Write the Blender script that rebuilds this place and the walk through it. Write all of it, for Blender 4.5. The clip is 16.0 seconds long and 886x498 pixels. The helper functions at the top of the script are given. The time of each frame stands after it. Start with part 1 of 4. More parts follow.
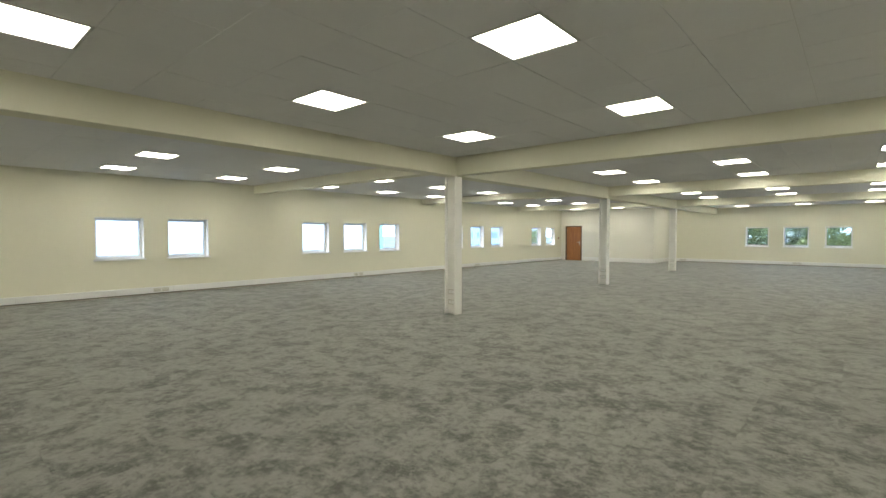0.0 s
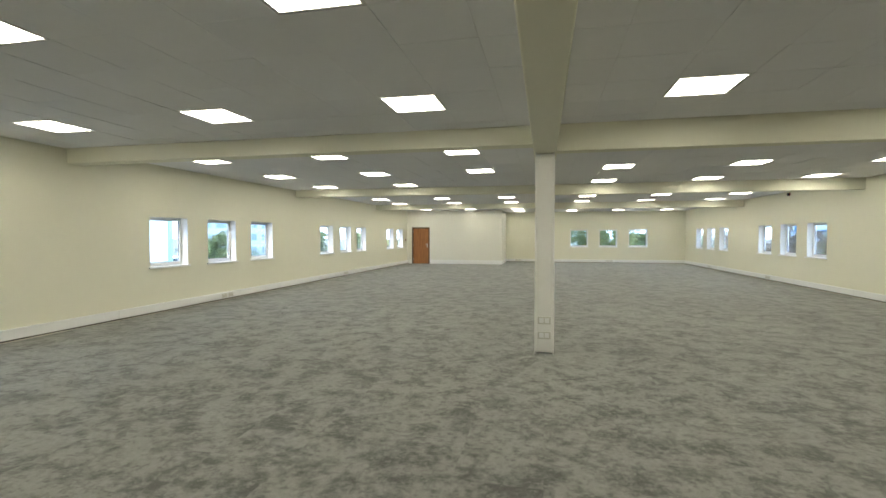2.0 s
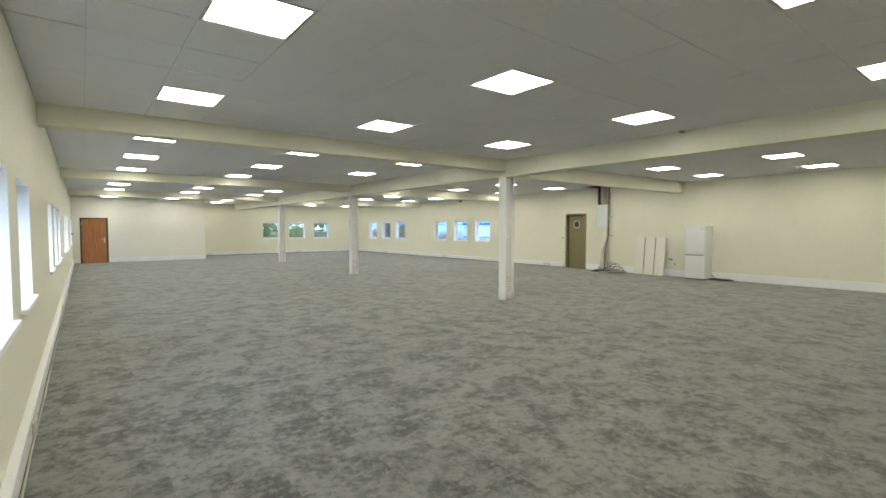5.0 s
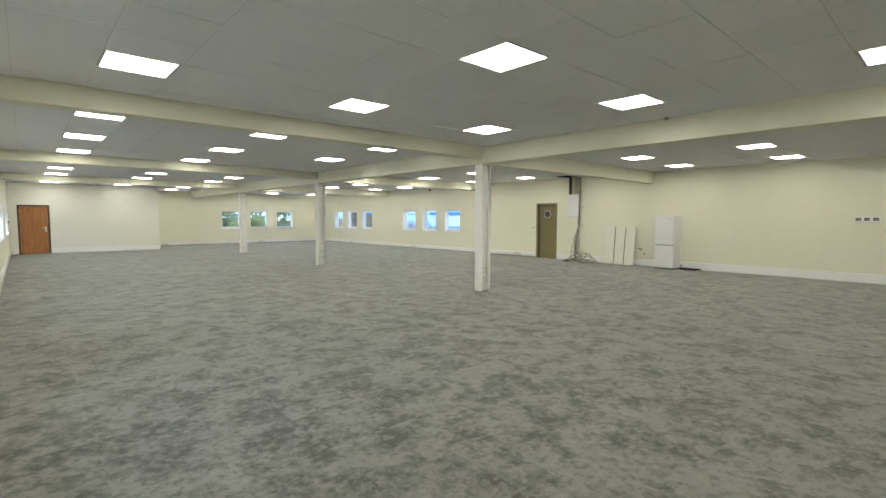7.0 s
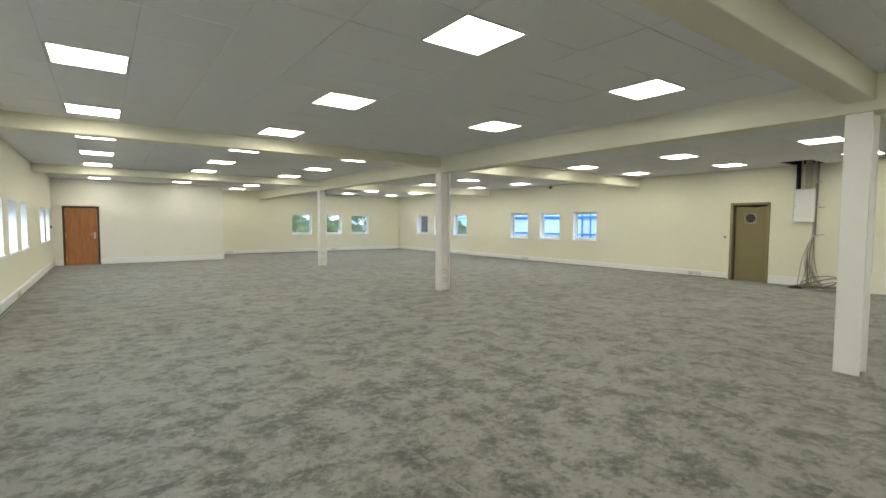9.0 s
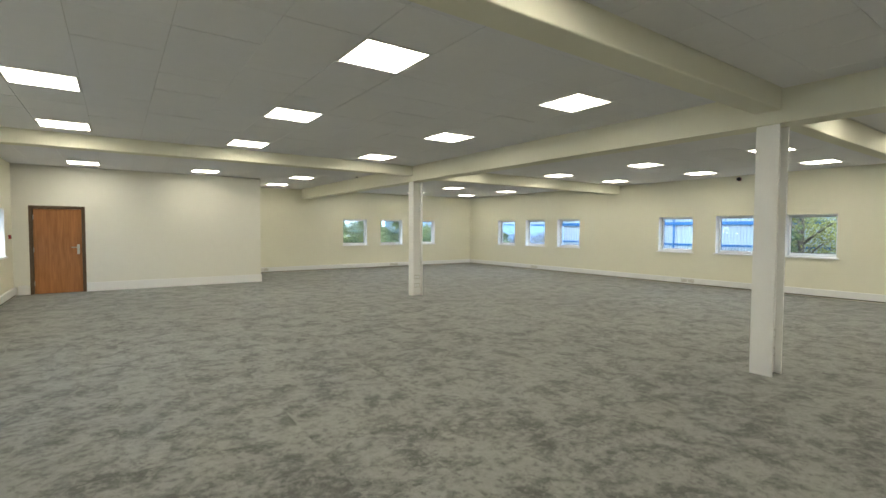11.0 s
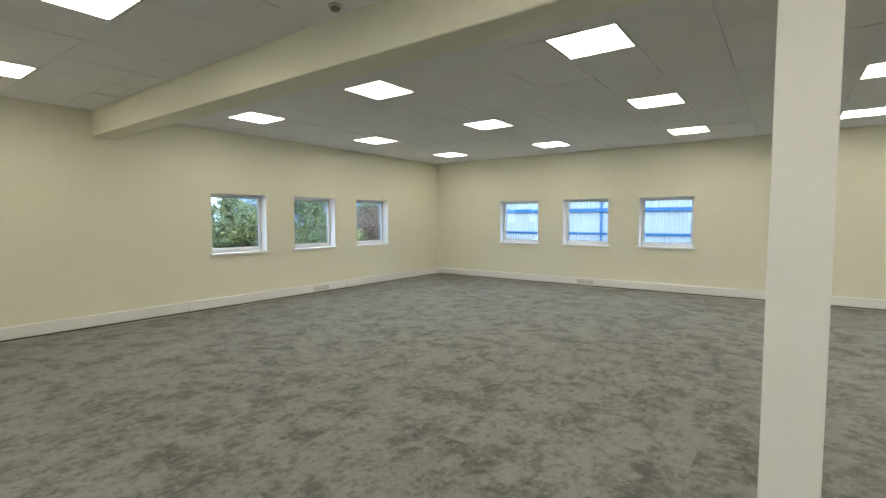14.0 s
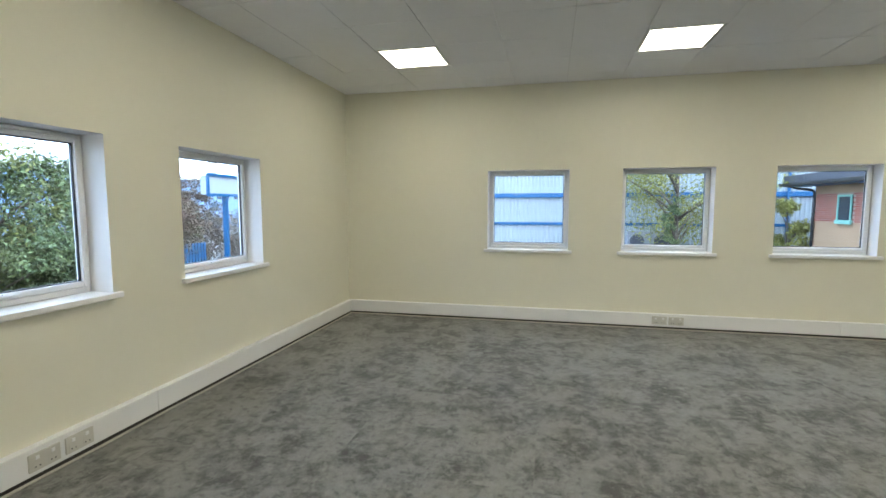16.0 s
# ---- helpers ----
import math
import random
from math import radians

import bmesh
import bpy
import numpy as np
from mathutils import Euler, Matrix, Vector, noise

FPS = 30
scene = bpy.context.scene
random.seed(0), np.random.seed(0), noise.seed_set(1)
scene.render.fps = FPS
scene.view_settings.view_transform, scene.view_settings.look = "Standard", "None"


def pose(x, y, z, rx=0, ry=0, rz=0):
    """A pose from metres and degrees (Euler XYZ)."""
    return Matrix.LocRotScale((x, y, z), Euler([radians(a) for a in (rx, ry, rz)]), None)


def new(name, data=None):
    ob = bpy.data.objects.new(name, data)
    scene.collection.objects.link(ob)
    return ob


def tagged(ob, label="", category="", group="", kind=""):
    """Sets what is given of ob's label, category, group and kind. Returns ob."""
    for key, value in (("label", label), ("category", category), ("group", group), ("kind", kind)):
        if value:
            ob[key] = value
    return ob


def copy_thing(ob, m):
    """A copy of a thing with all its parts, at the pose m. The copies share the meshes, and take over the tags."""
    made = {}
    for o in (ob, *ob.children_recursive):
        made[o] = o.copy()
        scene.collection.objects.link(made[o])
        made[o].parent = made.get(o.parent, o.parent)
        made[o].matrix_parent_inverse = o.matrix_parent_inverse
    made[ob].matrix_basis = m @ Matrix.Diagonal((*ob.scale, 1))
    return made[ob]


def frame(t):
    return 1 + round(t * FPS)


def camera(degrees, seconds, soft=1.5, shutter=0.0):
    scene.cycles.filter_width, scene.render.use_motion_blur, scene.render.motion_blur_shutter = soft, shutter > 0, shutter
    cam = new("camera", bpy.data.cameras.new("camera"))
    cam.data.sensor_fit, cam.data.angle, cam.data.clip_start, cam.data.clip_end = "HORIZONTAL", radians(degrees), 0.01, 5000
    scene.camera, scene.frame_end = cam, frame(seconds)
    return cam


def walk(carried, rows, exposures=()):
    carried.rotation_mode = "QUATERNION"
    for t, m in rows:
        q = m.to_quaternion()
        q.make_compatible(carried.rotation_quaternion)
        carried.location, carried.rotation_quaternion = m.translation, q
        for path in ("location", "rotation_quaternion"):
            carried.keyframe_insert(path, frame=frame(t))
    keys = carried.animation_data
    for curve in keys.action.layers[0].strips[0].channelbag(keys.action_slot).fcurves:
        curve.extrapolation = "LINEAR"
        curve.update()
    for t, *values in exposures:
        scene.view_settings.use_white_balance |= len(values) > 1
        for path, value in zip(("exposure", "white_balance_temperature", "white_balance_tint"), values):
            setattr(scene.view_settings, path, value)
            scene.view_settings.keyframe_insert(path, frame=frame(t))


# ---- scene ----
cam = camera(86.80, 16.0)
ROWS = [
    (0.0, 5.066, -5.988, 1.336, 41.37, -1.77, -0.04),
    (0.5, 3.778, -5.940, 1.297, 39.61, -1.45, -0.02),
    (1.0, 2.494, -5.879, 1.312, 31.88, -1.44, -0.04),
    (1.5, 1.237, -5.637, 1.327, 22.74, -1.38, -0.06),
    (2.0, -0.000, -5.509, 1.345, 12.24, -1.55, 0.02),
    (2.5, -1.163, -5.396, 1.330, 0.88, -1.27, -0.18),
    (3.0, -2.309, -5.246, 1.314, -12.69, -0.69, -0.28),
    (3.5, -3.342, -5.450, 1.315, -22.29, -0.88, -0.23),
    (4.0, -4.491, -5.613, 1.335, -30.18, -1.25, -0.31),
    (4.5, -5.591, -5.900, 1.314, -35.68, -1.53, -0.22),
    (5.0, -6.337, -6.251, 1.342, -37.57, -2.51, 0.10),
    (5.2, -6.445, -6.322, 1.335, -38.36, -2.89, 0.28),
    (7.3, -6.153, -5.630, 1.319, -41.87, -3.73, -0.14),
    (7.5, -6.050, -5.190, 1.315, -41.02, -3.77, -0.25),
    (8.0, -5.858, -3.943, 1.351, -38.67, -3.81, -0.32),
    (8.5, -5.576, -2.545, 1.351, -37.24, -3.46, -0.36),
    (9.0, -5.435, -1.192, 1.332, -35.94, -3.20, -0.25),
    (9.5, -5.250, 0.208, 1.341, -35.16, -2.68, -0.36),
    (10.0, -5.130, 1.614, 1.344, -34.58, -2.51, -0.36),
    (10.2, -5.105, 2.171, 1.345, -34.52, -2.42, -0.29),
    (12.5, -4.118, 8.735, 1.302, -42.44, -2.58, 0.00),
    (13.0, -3.519, 10.045, 1.308, -47.88, -2.68, 0.10),
    (13.5, -2.930, 11.372, 1.301, -50.93, -3.07, 0.09),
    (14.0, -2.216, 12.639, 1.302, -53.78, -3.62, 0.12),
    (14.5, -1.446, 13.749, 1.304, -57.42, -3.95, 0.13),
    (15.0, -0.597, 14.918, 1.304, -63.82, -4.27, 0.12),
    (15.5, 0.374, 15.982, 1.317, -70.90, -4.98, 0.13),
    (16.0, 1.448, 16.944, 1.288, -77.05, -5.18, 0.05),
]
SKY = 0.205
walk(cam, [(t, pose(x, y, z, 90 + pitch, roll, yaw)) for t, x, y, z, yaw, pitch, roll in ROWS], [(0.0, -0.12, 6600, 10), (2.5, -0.08, 6600, 10), (5.0, 0.03, 6350, 11), (7.5, 0.02, 6400, 11), (10.0, -0.14, 6650, 11), (12.5, -0.27, 6800, 12), (14.0, -0.27, 6700, 13), (16.0, -0.36, 6600, 13)])

# ---- world, sun and exposure ----
S = 0.855  # metres per plan unit; the plan below is in plan units, and part() and place() lay it out in metres
LAMP = 18.0
world = bpy.data.worlds.new("overcast_sky")
world.use_nodes = True
scene.world = world
wn, wl = world.node_tree.nodes, world.node_tree.links
wn.clear()
sky = wn.new("ShaderNodeTexSky")
sky.sky_type, sky.sun_disc = "NISHITA", False
sky.sun_elevation, sky.sun_rotation = radians(38), radians(200)
sky.air_density, sky.dust_density, sky.ozone_density = 1.0, 4.0, 1.5
cloud = wn.new("ShaderNodeMix")
cloud.data_type, cloud.blend_type = "RGBA", "MIX"
cloud.inputs[0].default_value = 0.8
cloud.inputs[7].default_value = (30.0, 42.0, 59.0, 1)
bgd, wout = wn.new("ShaderNodeBackground"), wn.new("ShaderNodeOutputWorld")
bgd.inputs[1].default_value = SKY
wl.new(sky.outputs[0], cloud.inputs[6])
wl.new(cloud.outputs[2], bgd.inputs[0])
wl.new(bgd.outputs[0], wout.inputs[0])
sun_data = bpy.data.lights.new("sun", "SUN")
sun_data.energy, sun_data.angle, sun_data.color = 1.5, radians(15), (1.0, 0.96, 0.9)
sun = new("sun", sun_data)
sun.matrix_world = pose(0, 0, 30, 52, 0, -20)


# ---- materials ----
def mat(name, color, rough=0.5, metal=0.0, bump=0.0, bump_scale=200.0, vary=0.0, vary_scale=1.5, tint=None, island=0.0, spec=0.5, obj=0.0):
    """A surface with fine relief and a slow change of tone; tint: the colour that the slow stains lean to."""
    m = bpy.data.materials.new(name)
    m.use_nodes = True
    n, l = m.node_tree.nodes, m.node_tree.links
    b = n["Principled BSDF"]
    b.inputs["Roughness"].default_value, b.inputs["Metallic"].default_value = rough, metal
    b.inputs["Specular IOR Level"].default_value = spec
    b.inputs["Base Color"].default_value = (*color, 1)
    geo = n.new("ShaderNodeNewGeometry")
    out = None
    if vary:
        big, fine = n.new("ShaderNodeTexNoise"), n.new("ShaderNodeTexNoise")
        big.inputs["Scale"].default_value, big.inputs["Detail"].default_value = vary_scale, 6
        fine.inputs["Scale"].default_value, fine.inputs["Detail"].default_value = vary_scale * 14, 3
        mix, mix2 = n.new("ShaderNodeMix"), n.new("ShaderNodeMix")
        mix.data_type = mix2.data_type = "RGBA"
        mix2.blend_type = "MULTIPLY"
        t = tint or tuple(c * 0.75 for c in color)
        mix.inputs[6].default_value, mix.inputs[7].default_value = (*color, 1), (*t, 1)
        ramp, ramp2 = n.new("ShaderNodeMapRange"), n.new("ShaderNodeMapRange")
        ramp.inputs[1].default_value, ramp.inputs[2].default_value, ramp.inputs[4].default_value = 0.4, 0.75, vary
        ramp2.inputs[3].default_value, ramp2.inputs[4].default_value = 1 - vary * 0.25, 1 + vary * 0.1
        for tex in (big, fine):
            l.new(geo.outputs["Position"], tex.inputs["Vector"])
        l.new(big.outputs["Fac"], ramp.inputs[0])
        l.new(fine.outputs["Fac"], ramp2.inputs[0])
        l.new(ramp.outputs[0], mix.inputs[0])
        mix2.inputs[0].default_value = 1
        l.new(mix.outputs[2], mix2.inputs[6])
        l.new(ramp2.outputs[0], mix2.inputs[7])
        out = mix2.outputs[2]
    for amount, src in ((island, "island"), (obj, "object")):
        if amount:
            hsv, rng = n.new("ShaderNodeHueSaturation"), n.new("ShaderNodeMapRange")
            rng.inputs[3].default_value, rng.inputs[4].default_value = 1 - amount, 1 + amount
            if src == "island":
                l.new(geo.outputs["Random Per Island"], rng.inputs[0])
            else:
                l.new(n.new("ShaderNodeObjectInfo").outputs["Random"], rng.inputs[0])
            l.new(rng.outputs[0], hsv.inputs["Value"])
            hsv.inputs["Color"].default_value = (*color, 1)
            if out:
                l.new(out, hsv.inputs["Color"])
            out = hsv.outputs[0]
    if out:
        l.new(out, b.inputs["Base Color"])
    if bump:
        tex, bp = n.new("ShaderNodeTexNoise"), n.new("ShaderNodeBump")
        tex.inputs["Scale"].default_value, tex.inputs["Detail"].default_value = bump_scale, 4
        bp.inputs["Strength"].default_value, bp.inputs["Distance"].default_value = bump, 0.003
        l.new(geo.outputs["Position"], tex.inputs["Vector"])
        l.new(tex.outputs["Fac"], bp.inputs["Height"])
        l.new(bp.outputs[0], b.inputs["Normal"])
    return m


def carpet_material():
    """Grey distressed carpet tiles, half a metre square, laid with the pile turned from tile to tile."""
    m = bpy.data.materials.new("grey_carpet")
    m.use_nodes = True
    n, l = m.node_tree.nodes, m.node_tree.links
    b = n["Principled BSDF"]
    b.inputs["Roughness"].default_value, b.inputs["Specular IOR Level"].default_value = 0.85, 0.25
    b.inputs["Sheen Weight"].default_value, b.inputs["Sheen Roughness"].default_value = 0.25, 0.4
    pos = n.new("ShaderNodeNewGeometry").outputs["Position"]

    def math_node(op, a, c=None):
        k = n.new("ShaderNodeVectorMath")
        k.operation = op
        l.new(a, k.inputs[0])
        if c is not None:
            if hasattr(c, "type"):
                l.new(c, k.inputs[1])
            else:
                k.inputs[1].default_value = c
        return k.outputs[0]

    cell = math_node("FLOOR", math_node("MULTIPLY", pos, (2.0, 2.0, 0.0)))
    rnd = n.new("ShaderNodeTexWhiteNoise")
    rnd.noise_dimensions = "2D"
    l.new(cell, rnd.inputs["Vector"])
    shift = math_node("MULTIPLY", rnd.outputs["Color"], (0.14, 0.14, 0.14))
    moved = math_node("ADD", pos, shift)

    def noise_node(vec, scale, detail, rough, stretch=(1, 1, 1), warp=0.0):
        t = n.new("ShaderNodeTexNoise")
        t.inputs["Scale"].default_value, t.inputs["Detail"].default_value = scale, detail
        t.inputs["Roughness"].default_value, t.inputs["Distortion"].default_value = rough, warp
        l.new(math_node("MULTIPLY", vec, stretch), t.inputs["Vector"])
        return t.outputs["Fac"]

    def blend(kind, fac, a, c):
        x = n.new("ShaderNodeMix")
        x.data_type, x.blend_type = "RGBA", kind
        for sock, v in ((x.inputs[0], fac), (x.inputs[6], a), (x.inputs[7], c)):
            if hasattr(v, "type"):
                l.new(v, sock)
            else:
                sock.default_value = v
        return x.outputs[2]

    def ramp(v, lo, hi, to_lo=0.0, to_hi=1.0):
        r = n.new("ShaderNodeMapRange")
        for i, val in enumerate((lo, hi, to_lo, to_hi)):
            r.inputs[1 + i].default_value = val
        l.new(v, r.inputs[0])
        return r.outputs[0]

    patches = noise_node(moved, 4.3, 10, 0.72)
    flecks = noise_node(moved, 19.0, 6, 0.75)
    pile = noise_node(pos, 260.0, 2, 0.6)
    wear = noise_node(pos, 0.35, 4, 0.5)
    c1 = blend("MIX", ramp(patches, 0.40, 0.55), (0.088, 0.089, 0.081, 1), (0.232, 0.235, 0.216, 1))
    c2 = blend("MIX", ramp(flecks, 0.52, 0.60, 0.0, 0.55), c1, (0.292, 0.294, 0.270, 1))
    c3 = blend("MIX", ramp(flecks, 0.46, 0.38, 0.0, 0.62), c2, (0.075, 0.073, 0.07, 1))
    c5 = blend("MULTIPLY", 1.0, c3, blend("MIX", ramp(pile, 0.3, 0.7), (0.80, 0.80, 0.80, 1), (1.16, 1.16, 1.16, 1)))
    c6 = blend("MULTIPLY", 1.0, c5, blend("MIX", ramp(wear, 0.35, 0.65), (0.92, 0.92, 0.92, 1), (1.06, 1.06, 1.06, 1)))
    tile = blend("MULTIPLY", 1.0, c6, blend("MIX", ramp(rnd.outputs["Value"], 0, 1), (0.97, 0.97, 0.97, 1), (1.03, 1.03, 1.03, 1)))
    l.new(tile, b.inputs["Base Color"])
    bp = n.new("ShaderNodeBump")
    bp.inputs["Strength"].default_value, bp.inputs["Distance"].default_value = 0.5, 0.004
    l.new(pile, bp.inputs["Height"])
    l.new(bp.outputs[0], b.inputs["Normal"])
    return m


def wood_material(name, dark, light):
    m = mat(name, light, 0.42)
    n, l = m.node_tree.nodes, m.node_tree.links
    b = n["Principled BSDF"]
    pos = n.new("ShaderNodeNewGeometry").outputs["Position"]
    mp = n.new("ShaderNodeMapping")
    mp.inputs["Scale"].default_value = (14, 14, 0.9)
    t = n.new("ShaderNodeTexNoise")
    t.inputs["Scale"].default_value, t.inputs["Detail"].default_value, t.inputs["Distortion"].default_value = 2.2, 8, 0.8
    r = n.new("ShaderNodeValToRGB")
    r.color_ramp.elements[0].position, r.color_ramp.elements[0].color = 0.3, (*dark, 1)
    r.color_ramp.elements[1].position, r.color_ramp.elements[1].color = 0.7, (*light, 1)
    l.new(pos, mp.inputs[0])
    l.new(mp.outputs[0], t.inputs["Vector"])
    l.new(t.outputs["Fac"], r.inputs[0])
    l.new(r.outputs[0], b.inputs["Base Color"])
    return m


def emit_material(name, color, strength):
    m = mat(name, (0.9, 0.9, 0.9), 0.4)
    b = m.node_tree.nodes["Principled BSDF"]
    b.inputs["Emission Color"].default_value, b.inputs["Emission Strength"].default_value = (*color, 1), strength
    return m


def glass_material():
    m = mat("window_glass", (0.97, 0.985, 0.98), 0.0)
    b = m.node_tree.nodes["Principled BSDF"]
    b.inputs["Transmission Weight"].default_value, b.inputs["IOR"].default_value = 1.0, 1.25
    return m


M_WALL = mat("cream_wall_paint", (0.785, 0.772, 0.645), 0.62, bump=0.12, bump_scale=55, vary=0.10, vary_scale=0.5, tint=(0.75, 0.735, 0.60), spec=0.3)
M_WALL2 = mat("off_white_wall_paint", (0.81, 0.80, 0.73), 0.62, bump=0.12, bump_scale=55, vary=0.10, vary_scale=0.5, tint=(0.79, 0.775, 0.69), spec=0.3)
M_WHITE = mat("white_satin_paint", (0.88, 0.88, 0.875), 0.35, bump=0.06, bump_scale=40, vary=0.08, vary_scale=2.0)
M_COLUMN = mat("white_steel_paint", (0.86, 0.86, 0.84), 0.42, bump=0.10, bump_scale=30, vary=0.12, vary_scale=2.5)
M_PVC = mat("white_pvc", (0.84, 0.85, 0.85), 0.28, vary=0.06, vary_scale=3.0)
M_TILE = mat("mineral_ceiling_tile", (0.81, 0.815, 0.84), 0.9, bump=0.35, bump_scale=160, vary=0.10, vary_scale=0.8, island=0.010, spec=0.2)
M_TBAR = mat("ceiling_grid_bar", (0.60, 0.60, 0.60), 0.5, vary=0.2, vary_scale=3.0)
M_CARPET = carpet_material()
M_DIFFUSER = emit_material("lit_diffuser", (1.0, 0.965, 0.80), LAMP)
M_GLASS = glass_material()
M_WOOD = wood_material("orange_brown_veneer", (0.29, 0.11, 0.034), (0.44, 0.185, 0.062))
M_OLIVE = mat("olive_door_paint", (0.215, 0.185, 0.085), 0.5, bump=0.06, bump_scale=60, vary=0.15, vary_scale=2.0)
M_DARKFRAME = mat("dark_brown_frame", (0.10, 0.062, 0.035), 0.45, vary=0.2, vary_scale=4.0)
M_STEEL = mat("brushed_steel", (0.62, 0.62, 0.60), 0.3, 1.0, vary=0.1, vary_scale=20)
M_BLACK = mat("black_plastic", (0.02, 0.02, 0.022), 0.45, vary=0.2, vary_scale=8)
# Near-black for bare surfaces, and to paint shade into gaps and the ceiling hole.
M_GAP = mat("dark_bare_and_gap_shade", (0.055, 0.05, 0.045), 0.85, bump=0.3, bump_scale=50, vary=0.4, vary_scale=3)
M_FRIDGE = mat("white_enamel", (0.82, 0.83, 0.84), 0.25, bump=0.04, bump_scale=90, vary=0.04, vary_scale=2)
M_BOARD = mat("white_melamine", (0.80, 0.78, 0.70), 0.45, vary=0.08, vary_scale=2)
M_CABLE = mat("grey_cable_sheath", (0.23, 0.21, 0.165), 0.5, vary=0.2, vary_scale=12)
M_CABLEW = mat("white_cable_sheath", (0.52, 0.49, 0.41), 0.5, vary=0.2, vary_scale=12)
M_RED = mat("red_plastic", (0.30, 0.03, 0.025), 0.4, vary=0.1, vary_scale=8)
M_CLAD = mat("white_profiled_steel", (0.34, 0.385, 0.40), 0.45, vary=0.12, vary_scale=0.6, spec=0.4)
M_BLUETRIM = mat("blue_steel_trim", (0.002, 0.085, 0.215), 0.4, vary=0.15, vary_scale=1.0)
M_ROOF = mat("dark_slate_roof", (0.07, 0.075, 0.09), 0.7, bump=0.3, bump_scale=20, vary=0.3, vary_scale=2)
M_RENDER = mat("beige_render", (0.42, 0.27, 0.165), 0.85, bump=0.3, bump_scale=60, vary=0.15, vary_scale=0.8)
M_BRICK = mat("red_brick", (0.36, 0.11, 0.075), 0.85, bump=0.3, bump_scale=70, vary=0.3, vary_scale=6, obj=0.2)
M_MORTAR = mat("pale_mortar", (0.42, 0.36, 0.30), 0.9, bump=0.3, bump_scale=80, vary=0.2, vary_scale=6)
M_GREEN = mat("pale_green_frame", (0.25, 0.55, 0.46), 0.4, vary=0.1, vary_scale=4)
M_DARKGLASS = mat("dark_glazing", (0.03, 0.04, 0.055), 0.08, vary=0.1, vary_scale=2)
M_BLUEGLASS = mat("blue_grey_glazing", (0.16, 0.23, 0.31), 0.15, vary=0.2, vary_scale=0.6)
M_UNIT = mat("grey_unit_casing", (0.26, 0.27, 0.29), 0.5, vary=0.15, vary_scale=2)
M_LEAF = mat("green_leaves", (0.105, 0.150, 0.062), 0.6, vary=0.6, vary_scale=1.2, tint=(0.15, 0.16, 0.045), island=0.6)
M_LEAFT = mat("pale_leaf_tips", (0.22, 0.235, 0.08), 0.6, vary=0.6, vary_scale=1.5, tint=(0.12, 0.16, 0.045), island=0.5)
M_LEAFY = mat("yellowing_leaves", (0.27, 0.26, 0.06), 0.6, vary=0.6, vary_scale=1.5, tint=(0.10, 0.14, 0.04), island=0.4)
M_LEAFB = mat("reddish_twigs", (0.13, 0.085, 0.06), 0.75, vary=0.6, vary_scale=1.5, tint=(0.10, 0.12, 0.05), island=0.4)
M_BARK = mat("grey_bark", (0.13, 0.105, 0.08), 0.9, bump=0.8, bump_scale=25, vary=0.5, vary_scale=4)
M_GROUND = mat("tarmac_ground", (0.085, 0.087, 0.088), 0.9, bump=0.5, bump_scale=30, vary=0.4, vary_scale=0.2, tint=(0.06, 0.075, 0.045))
M_SHED = mat("pale_grey_cladding", (0.62, 0.64, 0.64), 0.5, vary=0.08, vary_scale=0.3)
M_CARW = mat("white_car_paint", (0.75, 0.76, 0.78), 0.2, vary=0.05, vary_scale=2)
M_CARB = mat("silver_blue_car_paint", (0.25, 0.32, 0.40), 0.2, 0.3, vary=0.05, vary_scale=2)
M_PLATE = mat("socket_plate", (0.62, 0.61, 0.56), 0.35, vary=0.05, vary_scale=10)


# ---- building helpers ----
def part(name, bm, material, parent=None, label="", smooth=False):
    """Links a bmesh, in plan units, as one mesh object, under a thing or a part."""
    bmesh.ops.scale(bm, vec=(S, S, S), verts=bm.verts)
    bmesh.ops.recalc_face_normals(bm, faces=bm.faces)
    me = bpy.data.meshes.new(name)
    bm.to_mesh(me)
    bm.free()
    for k in material if isinstance(material, (list, tuple)) else (material,):
        me.materials.append(k)
    if smooth:
        for p in me.polygons:
            p.use_smooth = True
    ob = new(name, me)
    if parent:
        ob.parent = parent
    if label:
        ob["label"] = label
    return ob


def at(x, y, z, rz=0, rx=0, ry=0):
    """A pose at a place of the plan."""
    return pose(S * x, S * y, S * z, rx, ry, rz)


def thing(name, m, label, category, group="", kind=""):
    ob = new(name)
    ob.empty_display_size = 0.1
    ob.matrix_basis = m
    return tagged(ob, label, category, group, kind)


def boxes(*items, bevel=0.0, segments=2):
    """A bmesh of boxes (x0, y0, z0, x1, y1, z1), each with its edges rounded off."""
    bm = bmesh.new()
    for x0, y0, z0, x1, y1, z1 in items:
        r = bmesh.ops.create_cube(bm, size=1.0)
        vs = r["verts"]
        bmesh.ops.scale(bm, vec=(abs(x1 - x0), abs(y1 - y0), abs(z1 - z0)), verts=vs)
        bmesh.ops.translate(bm, vec=((x0 + x1) / 2, (y0 + y1) / 2, (z0 + z1) / 2), verts=vs)
    if bevel:
        bmesh.ops.bevel(bm, geom=bm.edges[:], offset=bevel, segments=segments, profile=0.5, affect="EDGES")
    return bm


